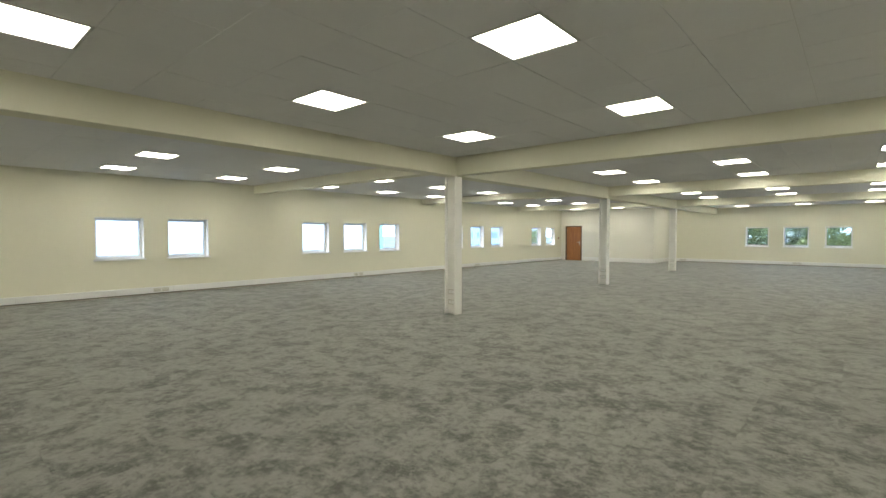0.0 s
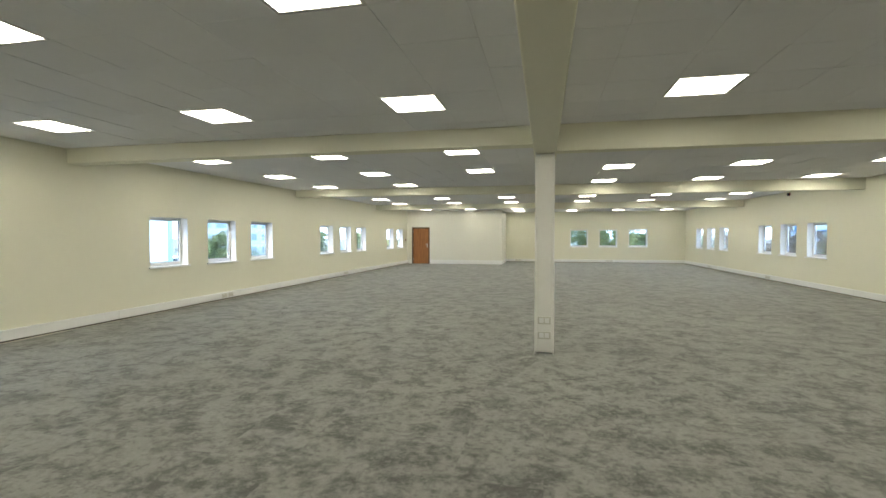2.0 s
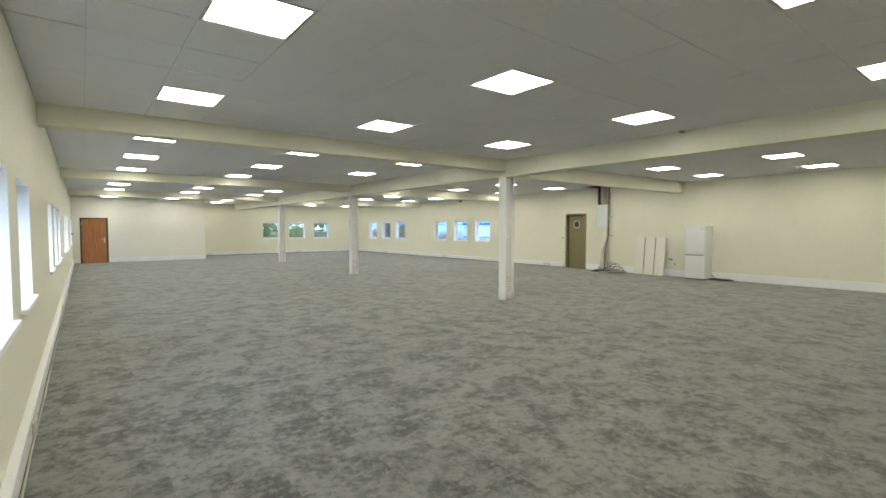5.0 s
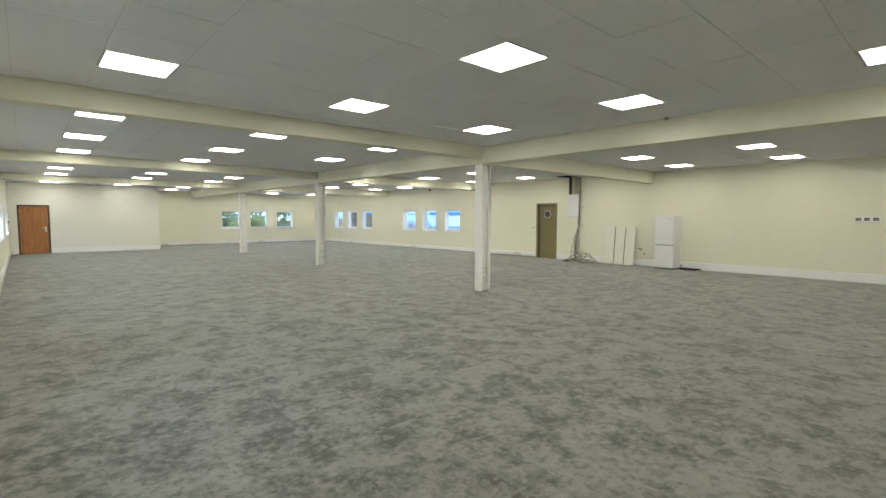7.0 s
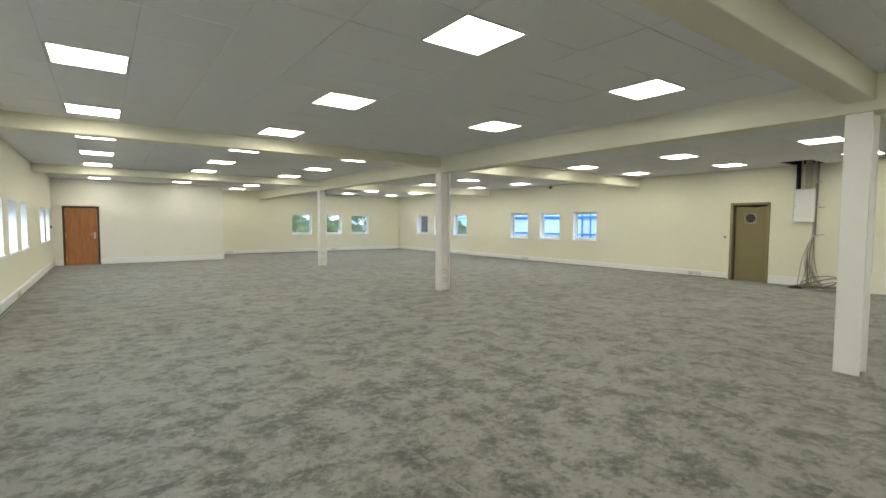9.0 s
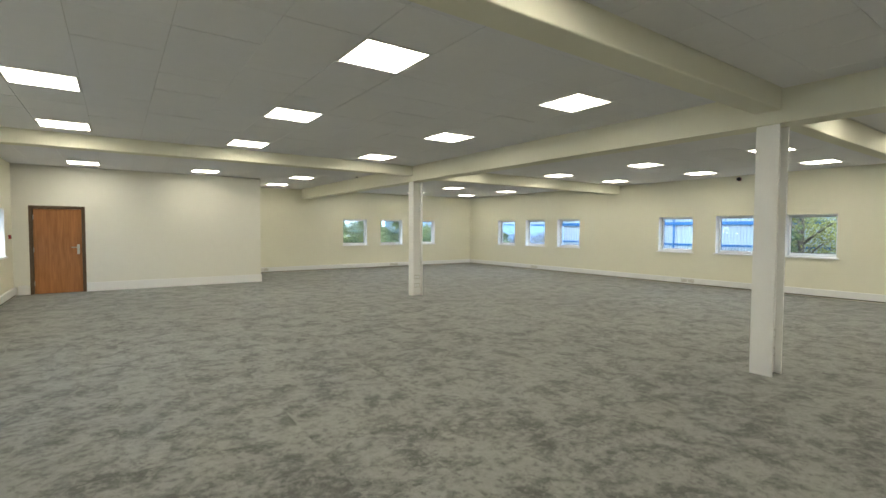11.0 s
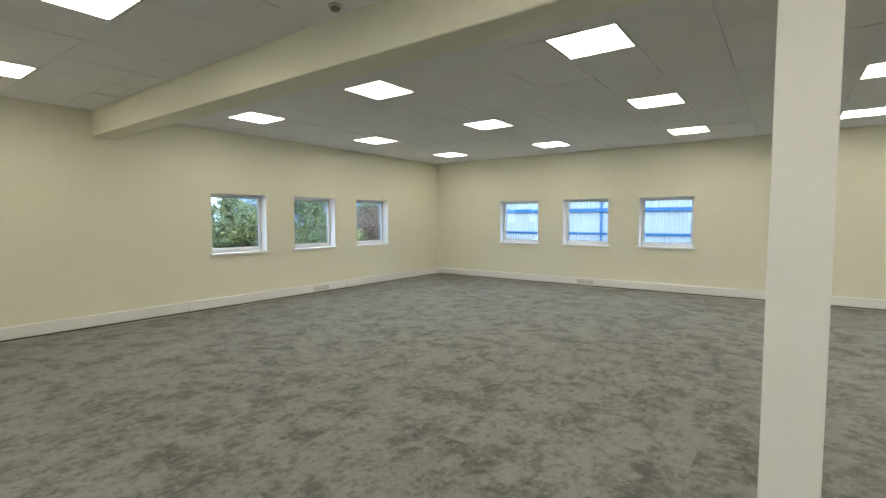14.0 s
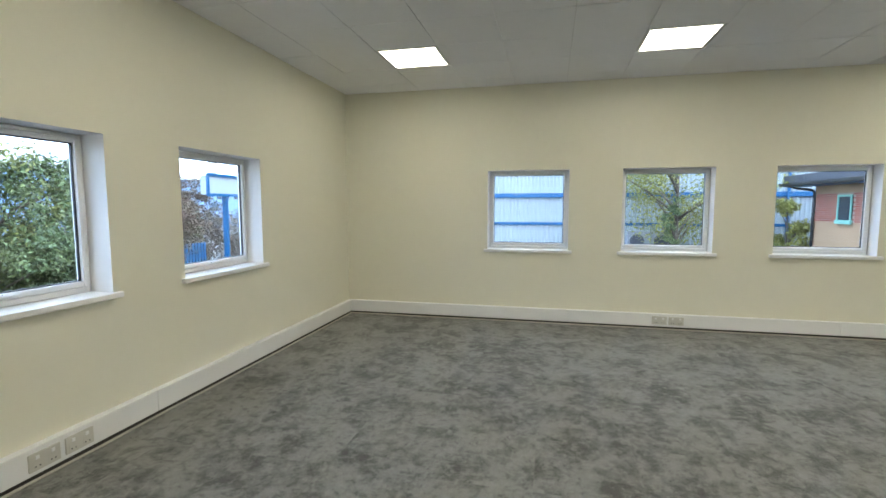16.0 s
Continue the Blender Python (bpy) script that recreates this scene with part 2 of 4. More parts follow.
def tube(bm, points, radius, sides=8):
    """A round tube along the points, added to bm."""
    rings = []
    pts = [Vector(p) for p in points]
    for i, p in enumerate(pts):
        d = (pts[min(i + 1, len(pts) - 1)] - pts[max(i - 1, 0)]).normalized()
        u = d.cross(Vector((0, 0, 1)) if abs(d.z) < 0.9 else Vector((1, 0, 0))).normalized()
        v = d.cross(u)
        r = radius[i] if isinstance(radius, (list, tuple)) else radius
        rings.append([bm.verts.new(p + r * (math.cos(a) * u + math.sin(a) * v)) for a in (2 * math.pi * k / sides for k in range(sides))])
    for a, b in zip(rings, rings[1:]):
        for k in range(sides):
            bm.faces.new((a[k], a[(k + 1) % sides], b[(k + 1) % sides], b[k]))
    bm.faces.new(rings[0][::-1])
    bm.faces.new(rings[-1])
    return bm


def disc(radius, depth, sides=28, axis="z", centre=(0, 0, 0), bevel=0.0):
    bm = bmesh.new()
    bmesh.ops.create_cone(bm, cap_ends=True, segments=sides, radius1=radius, radius2=radius, depth=depth)
    if bevel:
        bmesh.ops.bevel(bm, geom=[e for e in bm.edges if len(e.link_faces) == 2 and abs(e.calc_face_angle(0)) > 1], offset=bevel, segments=2, affect="EDGES")
    if axis == "x":
        bmesh.ops.rotate(bm, matrix=Matrix.Rotation(math.pi / 2, 3, "Y"), verts=bm.verts)
    if axis == "y":
        bmesh.ops.rotate(bm, matrix=Matrix.Rotation(math.pi / 2, 3, "X"), verts=bm.verts)
    bmesh.ops.translate(bm, vec=centre, verts=bm.verts)
    return bm


def raw_mesh(name, verts, faces, material, parent=None):
    me = bpy.data.meshes.new(name)
    me.from_pydata([tuple(S * c for c in v) for v in verts], [], faces)
    me.update()
    me.materials.append(material)
    ob = new(name, me)
    if parent:
        ob.parent = parent
    return ob


def wall_mesh(name, length, height, thick, openings, m, label, paint=None):
    """A wall along its local x, its room face at local y = 0 and its thickness towards +y. openings: (x0, x1, z0, z1)."""
    us = sorted({0.0, length, *(o[0] for o in openings), *(o[1] for o in openings)})
    zs = sorted({0.0, height, *(o[2] for o in openings), *(o[3] for o in openings)})
    us = sorted({*us, *(a + (b - a) * k / max(1, int((b - a) / 2)) for a, b in zip(us, us[1:]) for k in range(max(1, int((b - a) / 2))))})

    def is_open(i, k):
        if i < 0 or k < 0 or i >= len(us) - 1 or k >= len(zs) - 1:
            return None
        cx, cz = (us[i] + us[i + 1]) / 2, (zs[k] + zs[k + 1]) / 2
        return any(o[0] < cx < o[1] and o[2] < cz < o[3] for o in openings)

    bm = bmesh.new()
    grid = {}

    def v(u, y, z):
        key = (round(u, 4), round(y, 4), round(z, 4))
        if key not in grid:
            grid[key] = bm.verts.new(key)
        return grid[key]

    for i in range(len(us) - 1):
        for k in range(len(zs) - 1):
            if is_open(i, k):
                continue
            a, b, c, d = us[i], us[i + 1], zs[k], zs[k + 1]
            bm.faces.new((v(a, 0, c), v(b, 0, c), v(b, 0, d), v(a, 0, d)))
            bm.faces.new((v(a, thick, c), v(a, thick, d), v(b, thick, d), v(b, thick, c)))
            for (di, dk), (p, q) in (((-1, 0), ((a, c), (a, d))), ((1, 0), ((b, c), (b, d))), ((0, -1), ((a, c), (b, c))), ((0, 1), ((a, d), (b, d)))):
                near = is_open(i + di, k + dk)
                if near is None or near:
                    f = bm.faces.new((v(p[0], 0, p[1]), v(q[0], 0, q[1]), v(q[0], thick, q[1]), v(p[0], thick, p[1])))
                    f.material_index = 1 if near else 0
    ob = part(name, bm, [paint or M_WALL, M_WHITE])
    ob.matrix_basis = m
    return tagged(ob, label, "wall", kind="structure")


# ---- the large structure ----
XW, XE, YN, YS, ZC = -7.80, 7.845, 22.61, -8.7, 3.04
BOX_X, BOX_Y = -2.33, 19.705
COLUMNS = (0.03, 7.38, 14.735)
WIN_Z0, WIN_Z1, WIN_W, THICK = 0.945, 1.97, 1.03, 0.245
WEST = (-4.08, -2.48, 1.556, 3.23, 4.90, 8.93, 10.59, 12.25, 16.15, 17.82)
NORTH = (1.49, 3.14, 4.795)
EAST = (8.90, 10.555, 12.225, 16.265, 17.935, 19.60)
DOOR_E = (3.58, 4.48, 2.11)
DOOR_S = (-7.04, -6.06, 2.055)
DOOR_N = (-7.47, -6.49, 2.055)

floor = part("floor", boxes((XW - 0.3, YS - 0.3, -0.2, XE + 0.3, YN + 0.3, 0.0)), M_CARPET)
tagged(floor, "mottled grey carpet tiles over the whole office floor", "floor", kind="structure")
wall_mesh("wall_west", YN - YS, 3.3, THICK, [(w - YS, w - YS + WIN_W, WIN_Z0, WIN_Z1) for w in WEST], at(XW, YS, 0, 90), "cream painted long wall with groups of small square windows")
wall_mesh("wall_east", YN - YS, 3.3, THICK, [(YN - w - WIN_W, YN - w, WIN_Z0, WIN_Z1) for w in EAST] + [(YN - d[1], YN - d[0], 0, d[2]) for d in (DOOR_E, DOOR_S)], at(XE, YN, 0, -90), "cream painted long wall with windows and an olive door")
wall_mesh("wall_north", XE - XW + 0.64, 3.3, THICK, [(x - XW + 0.32, x - XW + 0.32 + WIN_W, WIN_Z0, WIN_Z1) for x in NORTH], at(XW - 0.32, YN, 0, 0), "cream painted end wall with three square windows")
wall_mesh("wall_south", XE - XW + 0.64, 3.3, THICK, [], at(XE + 0.32, YS, 0, 180), "plain cream painted end wall")
wall_mesh("wall_store_front", BOX_X - XW, ZC - 0.003, 0.12, [(DOOR_N[0] - XW, DOOR_N[1] - XW, 0, DOOR_N[2])], at(XW, BOX_Y, 0, 0), "pale cream partition with a brown door", M_WALL2)
wall_mesh("wall_store_side", YN - BOX_Y - 0.125, ZC - 0.003, 0.12, [], at(BOX_X, BOX_Y + 0.122, 0, 90), "pale cream partition side", M_WALL2)

# ceiling: tiles hung a little unevenly under a grid
LX = ((-6.415, -3.93, -1.42), (1.51, 4.01, 6.52))
LY = (((-6.45, -3.92, -1.39), (1.57, 4.065, 6.56), (8.89, 11.40, 13.92), (16.21, 18.70, 21.18)),
      ((-6.41, -3.90, -1.39), (1.46, 4.03, 6.59), (8.87, 11.39, 13.90), (16.20, 18.71, 21.23)))
MISSING = (-1.42, 6.56)
ceil_v, ceil_f = [], []
rng = random.Random(4)
lamps = []


def ceil_box(x0, y0, x1, y1, z0, z1, tilt=(0, 0)):
    k = len(ceil_v)
    ceil_v.extend([(x0, y0, z0 + tilt[0]), (x1, y0, z0 + tilt[1]), (x1, y1, z0 - tilt[0]), (x0, y1, z0 - tilt[1]), (x0, y0, z1), (x1, y0, z1), (x1, y1, z1), (x0, y1, z1)])
    ceil_f.extend([(k, k + 3, k + 2, k + 1), (k, k + 1, k + 5, k + 4), (k + 1, k + 2, k + 6, k + 5), (k + 2, k + 3, k + 7, k + 6), (k + 3, k, k + 4, k + 7), (k + 4, k + 5, k + 6, k + 7)])


for bx, xs in enumerate(LX):
    for by, ys in enumerate(LY[bx]):
        px, py = (xs[2] - xs[0]) / 8, (ys[2] - ys[0]) / 8
        bay_x0, bay_x1 = ((XW, -0.14), (0.14, XE))[bx]
        bay_y0 = YS if by == 0 else COLUMNS[by - 1] + 0.13
        bay_y1 = YN if by == 3 else COLUMNS[by] - 0.13
        gx = sorted({bay_x0, bay_x1, *(xs[0] + (k + 0.5) * px for k in range(-9, 16) if bay_x0 + 0.06 < xs[0] + (k + 0.5) * px < bay_x1 - 0.06)})
        gy = sorted({bay_y0, bay_y1, *(ys[0] + (k + 0.5) * py for k in range(-9, 16) if bay_y0 + 0.06 < ys[0] + (k + 0.5) * py < bay_y1 - 0.06)})
        for x0, x1 in zip(gx, gx[1:]):
            for y0, y1 in zip(gy, gy[1:]):
                cx, cy = (x0 + x1) / 2, (y0 + y1) / 2
                if cx < BOX_X and cy > BOX_Y + 0.2:
                    continue
                if 6.9 < cx and 2.35 < cy < 3.05:
                    continue
                lit = any(abs(cx - a) < 0.2 for a in xs) and any(abs(cy - c) < 0.2 for c in ys)
                if lit and not (abs(cx - MISSING[0]) < 0.2 and abs(cy - MISSING[1]) < 0.2):
                    lamps.append((cx, cy, px, py))
                    continue
                drop = rng.choice((0, 0, 0, 0, 0.001, 0.004)) * rng.random()
                e = [0.007 if abs(p - q) < 1e-6 else 0.0020 for p, q in ((x0, bay_x0), (y0, bay_y0), (x1, bay_x1), (y1, bay_y1))]
                ceil_box(x0 + e[0], y0 + e[1], x1 - e[2], y1 - e[3], ZC - drop, ZC + 0.02, (rng.uniform(-0.0013, 0.0013), rng.uniform(-0.0013, 0.0013)))
ceiling = raw_mesh("ceiling", ceil_v, ceil_f, M_TILE)
tagged(ceiling, "grey-white mineral ceiling tiles in a hidden grid", "ceiling", kind="structure")
grid_top = part("ceiling_grid", boxes((XW - 0.3, YS - 0.3, ZC + 0.006, 6.84, YN + 0.3, ZC + 0.012), (6.84, YS - 0.3, ZC + 0.006, XE + 0.3, 2.42, ZC + 0.012), (6.84, 3.06, ZC + 0.006, XE + 0.3, YN + 0.3, ZC + 0.012)), M_TBAR)
tagged(grid_top, "pale metal grid bars between the ceiling tiles", "ceiling", kind="structure")
# Dark sheets added round the hole, putting the shade of the void into colour.
void = part("void_shade_lining", boxes((XE - 0.012, 2.2, ZC + 0.014, XE - 0.002, 3.2, 3.345), (6.84, 2.2, ZC + 0.022, 6.85, 3.2, 3.345), (6.85, 2.2, ZC + 0.022, XE - 0.012, 2.21, 3.345), (6.85, 3.19, ZC + 0.022, XE - 0.012, 3.2, 3.345)), M_GAP)
tagged(void, "dark lining added above the missing ceiling tile, as the shade of the void", "ceiling", kind="structure")
slab = part("ceiling_slab", boxes((XW - 0.4, YS - 0.4, 3.35, XE + 0.4, YN + 0.4, 3.5)), M_GAP)
tagged(slab, "dark bare roof deck above the ceiling", "ceiling", kind="structure")

# beams, boxed in and painted
long_beam = part("beam", boxes((-0.15, YS, 2.685, 0.15, YN, ZC + 0.03), bevel=0.012), M_WALL)
tagged(long_beam, "cream boxed ceiling beam running over the columns", "beam", kind="structure")
for k, cy in enumerate(COLUMNS):
    for x0, x1 in ((XW, -0.153), (0.153, XE)):
        soffit = (2.79, 2.82, 2.82)[k] if x0 < 0 else (2.69, 2.75, 2.77)[k]
        half = 0.13 if x0 < 0 else 0.095
        b = part("beam", boxes((x0, cy - half, soffit, x1, cy + half, ZC + 0.03), bevel=0.012), M_WALL)
        tagged(b, "cream boxed ceiling beam spanning from column to wall", "beam", kind="structure")


# ---- windows ----
def make_window():
    """A white plastic window in its opening; local x along the wall, y outwards, z up, origin at the opening's lower left corner."""
    w, h, d = WIN_W, WIN_Z1 - WIN_Z0, 0.17
    win = thing("window_1", at(0, 0, 0), "white plastic casement window with deep white reveals", "window", "square office windows", "structure")
    fr = 0.030
    part("window_frame", boxes((0.004, d, 0.004, fr, d + 0.07, h - 0.004), (w - fr, d, 0.004, w - 0.004, d + 0.07, h - 0.004), (fr, d, h - fr, w - fr, d + 0.07, h - 0.004), (fr, d, 0.004, w - fr, d + 0.07, fr + 0.01), bevel=0.006), M_PVC, win)
    s0, s1 = fr + 0.001, fr + 0.030
    part("sash", boxes((s0, d - 0.012, s0 + 0.012, s1, d + 0.05, h - s0), (w - s1, d - 0.012, s0 + 0.012, w - s0, d + 0.05, h - s0), (s1, d - 0.012, h - s1, w - s1, d + 0.05, h - s0), (s1, d - 0.012, s0 + 0.012, w - s1, d + 0.05, s1 + 0.02), bevel=0.006), M_PVC, win)
    part("gasket", boxes((s1, d + 0.012, s1 + 0.02, s1 + 0.007, d + 0.03, h - s1), (w - s1 - 0.007, d + 0.012, s1 + 0.02, w - s1, d + 0.03, h - s1), (s1, d + 0.012, h - s1 - 0.007, w - s1, d + 0.03, h - s1), (s1, d + 0.012, s1 + 0.02, w - s1, d + 0.03, s1 + 0.027)), M_BLACK, win, "black rubber gasket")
    pane = part("pane", boxes((s1 + 0.003, d + 0.018, s1 + 0.023, w - s1 - 0.003, d + 0.024, h - s1 - 0.003)), M_GLASS, win, "clear window glass")
    pane.visible_shadow = False
    part("handle", boxes((w / 2 - 0.055, d - 0.04, s0 + 0.028, w / 2 + 0.06, d - 0.025, s0 + 0.044), (w / 2 - 0.02, d - 0.026, s0 + 0.022, w / 2 + 0.015, d - 0.012, s0 + 0.05), bevel=0.004), M_PVC, win, "small white window handle")
    part("window_sill", boxes((-0.045, -0.042, -0.034, w + 0.045, -0.001, 0.004), (0.003, -0.002, -0.026, w - 0.003, d, 0.004), bevel=0.006), M_WHITE, win, "white painted window board")
    part("outer_sill", boxes((0.01, d + 0.07, -0.02, w - 0.01, THICK + 0.05, 0.006), bevel=0.004), M_PVC, win)
    return win


first = make_window()
spots = [at(XW, y, WIN_Z0, 90) for y in WEST] + [at(XE, y + WIN_W, WIN_Z0, -90) for y in EAST] + [at(x, YN, WIN_Z0, 0) for x in NORTH]
first.matrix_basis = spots[0]
for k, m in enumerate(spots[1:]):
    copy_thing(first, m).name = f"window_{k + 2}"


# ---- doors ----
def make_wood_door(name, m, span):
    w, h = span[1] - span[0], span[2]
    d = thing(name, m, "closed orange-brown wood veneer door in a dark brown frame", "door", kind="structure")
    part("door_frame", boxes((-0.035, -0.018, 0.002, 0.035, 0.122, h + 0.035), (w - 0.035, -0.018, 0.002, w + 0.035, 0.122, h + 0.035), (0.035, -0.018, h - 0.035, w - 0.035, 0.122, h + 0.035), bevel=0.005), M_DARKFRAME, d, "dark brown timber frame")
    leaf = part("door_leaf", boxes((0.039, 0.02, 0.008, w - 0.039, 0.064, h - 0.039), bevel=0.003), M_WOOD, d)
    part("door_handle", tube(disc(0.028, 0.012, axis="y", centre=(w - 0.11, 0.012, 1.10)), [(w - 0.11, 0.015, 1.10), (w - 0.11, -0.035, 1.10), (w - 0.135, -0.045, 1.10), (w - 0.24, -0.045, 1.10)], 0.011), M_STEEL, leaf, "steel lever handle")
    part("lock_plate", boxes((w - 0.135, 0.012, 0.93, w - 0.085, 0.021, 1.17), bevel=0.003), M_STEEL, leaf, "steel lock plate")
    for z in (0.25, 1.05, 1.82):
        part("hinge", boxes((0.028, 0.0, z - 0.05, 0.05, 0.021, z + 0.05), bevel=0.003), M_STEEL, d)
    part("backing", boxes((0.04, 0.07, 0.0, w - 0.04, 0.12, h - 0.04)), M_GAP, d)


def make_olive_door():
    w, h = DOOR_E[1] - DOOR_E[0], DOOR_E[2]
    d = thing("door_2", at(XE, DOOR_E[1], 0, -90), "closed olive-brown door with a round vision panel", "door", kind="structure")
    part("door_frame", boxes((-0.03, -0.02, 0.002, 0.04, 0.16, h + 0.03), (w - 0.04, -0.02, 0.002, w + 0.03, 0.16, h + 0.03), (0.04, -0.02, h - 0.04, w - 0.04, 0.16, h + 0.03), bevel=0.005), mat("olive_frame_paint", (0.25, 0.21, 0.12), 0.5, vary=0.1, vary_scale=3), d, "olive painted frame")
    # Dark sheet behind the leaf, painting the jamb shadow seen through the gap.
    part("shadow_gap", boxes((0.041, 0.115, 0.003, w - 0.041, 0.125, h - 0.041)), M_GAP, d, "dark sheet behind the door for the shadow in its gap")
    leaf = part("door_leaf", boxes((0.090, 0.066, 0.01, w - 0.05, 0.112, h - 0.075), bevel=0.003), M_OLIVE, d)
    ring = bmesh.new()
    c, zc = (w / 2 + 0.0, 1.72), 0.060
    outer = [Vector((c[0] + 0.135 * math.cos(a), zc, c[1] + 0.135 * math.sin(a))) for a in (2 * math.pi * k / 36 for k in range(36))]
    tube(ring, outer + outer[:2], 0.017, 8)
    part("vision_plate", boxes((c[0] - 0.15, 0.0625, c[1] - 0.15, c[0] + 0.15, 0.0662, c[1] + 0.15), bevel=0.001), mat("pale_olive_plate", (0.30, 0.265, 0.16), 0.5, vary=0.1, vary_scale=6), leaf, "pale square plate round the glass")
    part("vision_rim", ring, M_STEEL, leaf, "steel rim of the round window", True)
    part("vision_glass", disc(0.125, 0.012, 36, "y", (c[0], 0.060, c[1])), mat("dim_wired_glass", (0.045, 0.04, 0.03), 0.4, vary=0.2, vary_scale=8), leaf, "dark round glass")
    part("kick_plate", boxes((0.10, 0.061, 0.05, w - 0.10, 0.067, 0.20), bevel=0.002), M_OLIVE, leaf)
    part("backing", boxes((0.0, 0.17, 0.0, w, 0.30, h)), M_GAP, d)


make_wood_door("door_1", at(DOOR_N[0], BOX_Y, 0), DOOR_N)
make_wood_door("door_3", at(XE, DOOR_S[1], 0, -90), DOOR_S)
make_olive_door()


# ---- trunking and skirting ----
def trunking(m, length, label):
    t = thing("trunking", m, label, "trunking", "perimeter cable trunking", "structure")
    n_len = max(1, round(length / 3.0))
    for k in range(n_len):
        a, b = length * k / n_len, length * (k + 1) / n_len
        part("trunking_lid", boxes((a + 0.001, -0.058, 0.036, b - 0.001, -0.001, 0.192), bevel=0.006), M_PVC, t)
    # Dark strip paints the shadow in the bare gap under the lids.
    part("shadow_strip", boxes((0, -0.040, 0.002, length, -0.001, 0.035)), M_GAP, t, "dark strip for the bare, shadowed gap under the trunking")
    bm = bmesh.new()
    tube(bm, [(0.02 + (length - 0.04) * k / 40, -0.062 + 0.003 * math.sin(k * 1.7), 0.0095) for k in range(41)], 0.0085, 8)
    part("floor_cable", bm, M_CABLEW, t, "pale cable lying along the wall foot", True)
    return t


trunking(at(XW, YS + 0.01, 0, 90), BOX_Y - YS - 0.02, "white plastic trunking along the foot of the window wall")
trunking(at(BOX_X + 0.01, YN, 0, 0), XE - BOX_X - 0.07, "white plastic trunking along the foot of the end wall")
trunking(at(XE, YN - 0.002, 0, -90), YN - 4.56, "white plastic trunking along the foot of the long wall")


def skirting(m, length, h=0.225):
    s = part("baseboard", boxes((0, -0.022, 0.002, length, -0.001, h), bevel=0.006), M_WHITE)
    s.matrix_basis = m
    return tagged(s, "tall white painted skirting board", "skirting", kind="structure")


skirting(at(XE, DOOR_E[0] - 0.04, 0, -90), DOOR_E[0] - 0.08 - DOOR_S[1])
skirting(at(XE, DOOR_S[0] - 0.04, 0, -90), DOOR_S[0] - 0.04 - YS)
skirting(at(DOOR_N[1] + 0.04, BOX_Y, 0, 0), BOX_X - DOOR_N[1] - 0.04 + 0.022)
skirting(at(BOX_X, BOX_Y + 0.0, 0, 90), YN - BOX_Y - 0.07)
skirting(at(XW + 0.08, BOX_Y, 0, 0), DOOR_N[0] - XW - 0.12)


def make_socket():
    s = thing("socket_outlet", at(0, 0, 0), "white twin socket outlet set in the trunking", "socket", "trunking sockets")
    part("plate", boxes((-0.085, -0.012, -0.05, 0.085, 0, 0.05), bevel=0.004), M_PLATE, s)
    for x in (-0.042, 0.042):
        part("switch", boxes((x - 0.01, -0.017, 0.015, x + 0.01, -0.011, 0.036), bevel=0.002), M_PVC, s)
        part("outlet_face", boxes((x - 0.026, -0.0135, -0.036, x + 0.026, -0.0115, 0.006), bevel=0.0008), M_PLATE, s)
        for dx in (-0.012, 0.012):
            part("pin_hole", boxes((x + dx - 0.004, -0.0142, -0.028, x + dx + 0.004, -0.0132, -0.022)), M_BLACK, s)
    return s


sock = make_socket()
tz = 0.114
socks = [(XW + 0.0595, y, tz, 90) for y in (-2.78, -2.59, 3.72, 3.95, 10.9, 11.1)]
socks += [(x, YN - 0.0595, tz, 0) for x in (-1.66, -1.47, 3.63, 3.83)]
socks += [(XE - 0.0595, y, tz, -90) for y in (18.50, 18.31, 12.4, 12.2, 5.5, 5.31)]
sock.matrix_basis = at(*socks[0])
for s in socks[1:]:
    copy_thing(sock, at(*s))


# ---- columns ----
def make_column():
    c = thing("column", at(0, 0, 0), "white painted steel column with two socket plates near its foot", "column", "row of steel columns")
    for x in (-0.128, 0.106):
        part("flange", boxes((x, -0.11, 0, x + 0.022, 0.11, 2.683), bevel=0.003), M_COLUMN, c)
    part("web", boxes((-0.105, -0.016, 0, 0.105, 0.016, 2.683)), M_COLUMN, c)
    part("casing", boxes((-0.104, -0.045, 0.02, 0.104, -0.018, 2.63), bevel=0.004), M_COLUMN, c, "white casing board in the column's recess")
    for z, k in ((0.44, M_PLATE), (0.24, M_PLATE)):
        plate = part("socket_plate", boxes((-0.085, -0.058, z - 0.05, 0.085, -0.046, z + 0.05), bevel=0.004), k, c, "pale grey socket plate")
        part("outlet_face", boxes((-0.065, -0.061, z - 0.032, -0.006, -0.0575, z + 0.032), (0.006, -0.061, z - 0.032, 0.065, -0.0575, z + 0.032), bevel=0.0012), M_PVC, plate)
    return c


col = make_column()
col.matrix_basis = at(0, COLUMNS[0], 0)
for cy in COLUMNS[1:]:
    copy_thing(col, at(0, cy, 0))


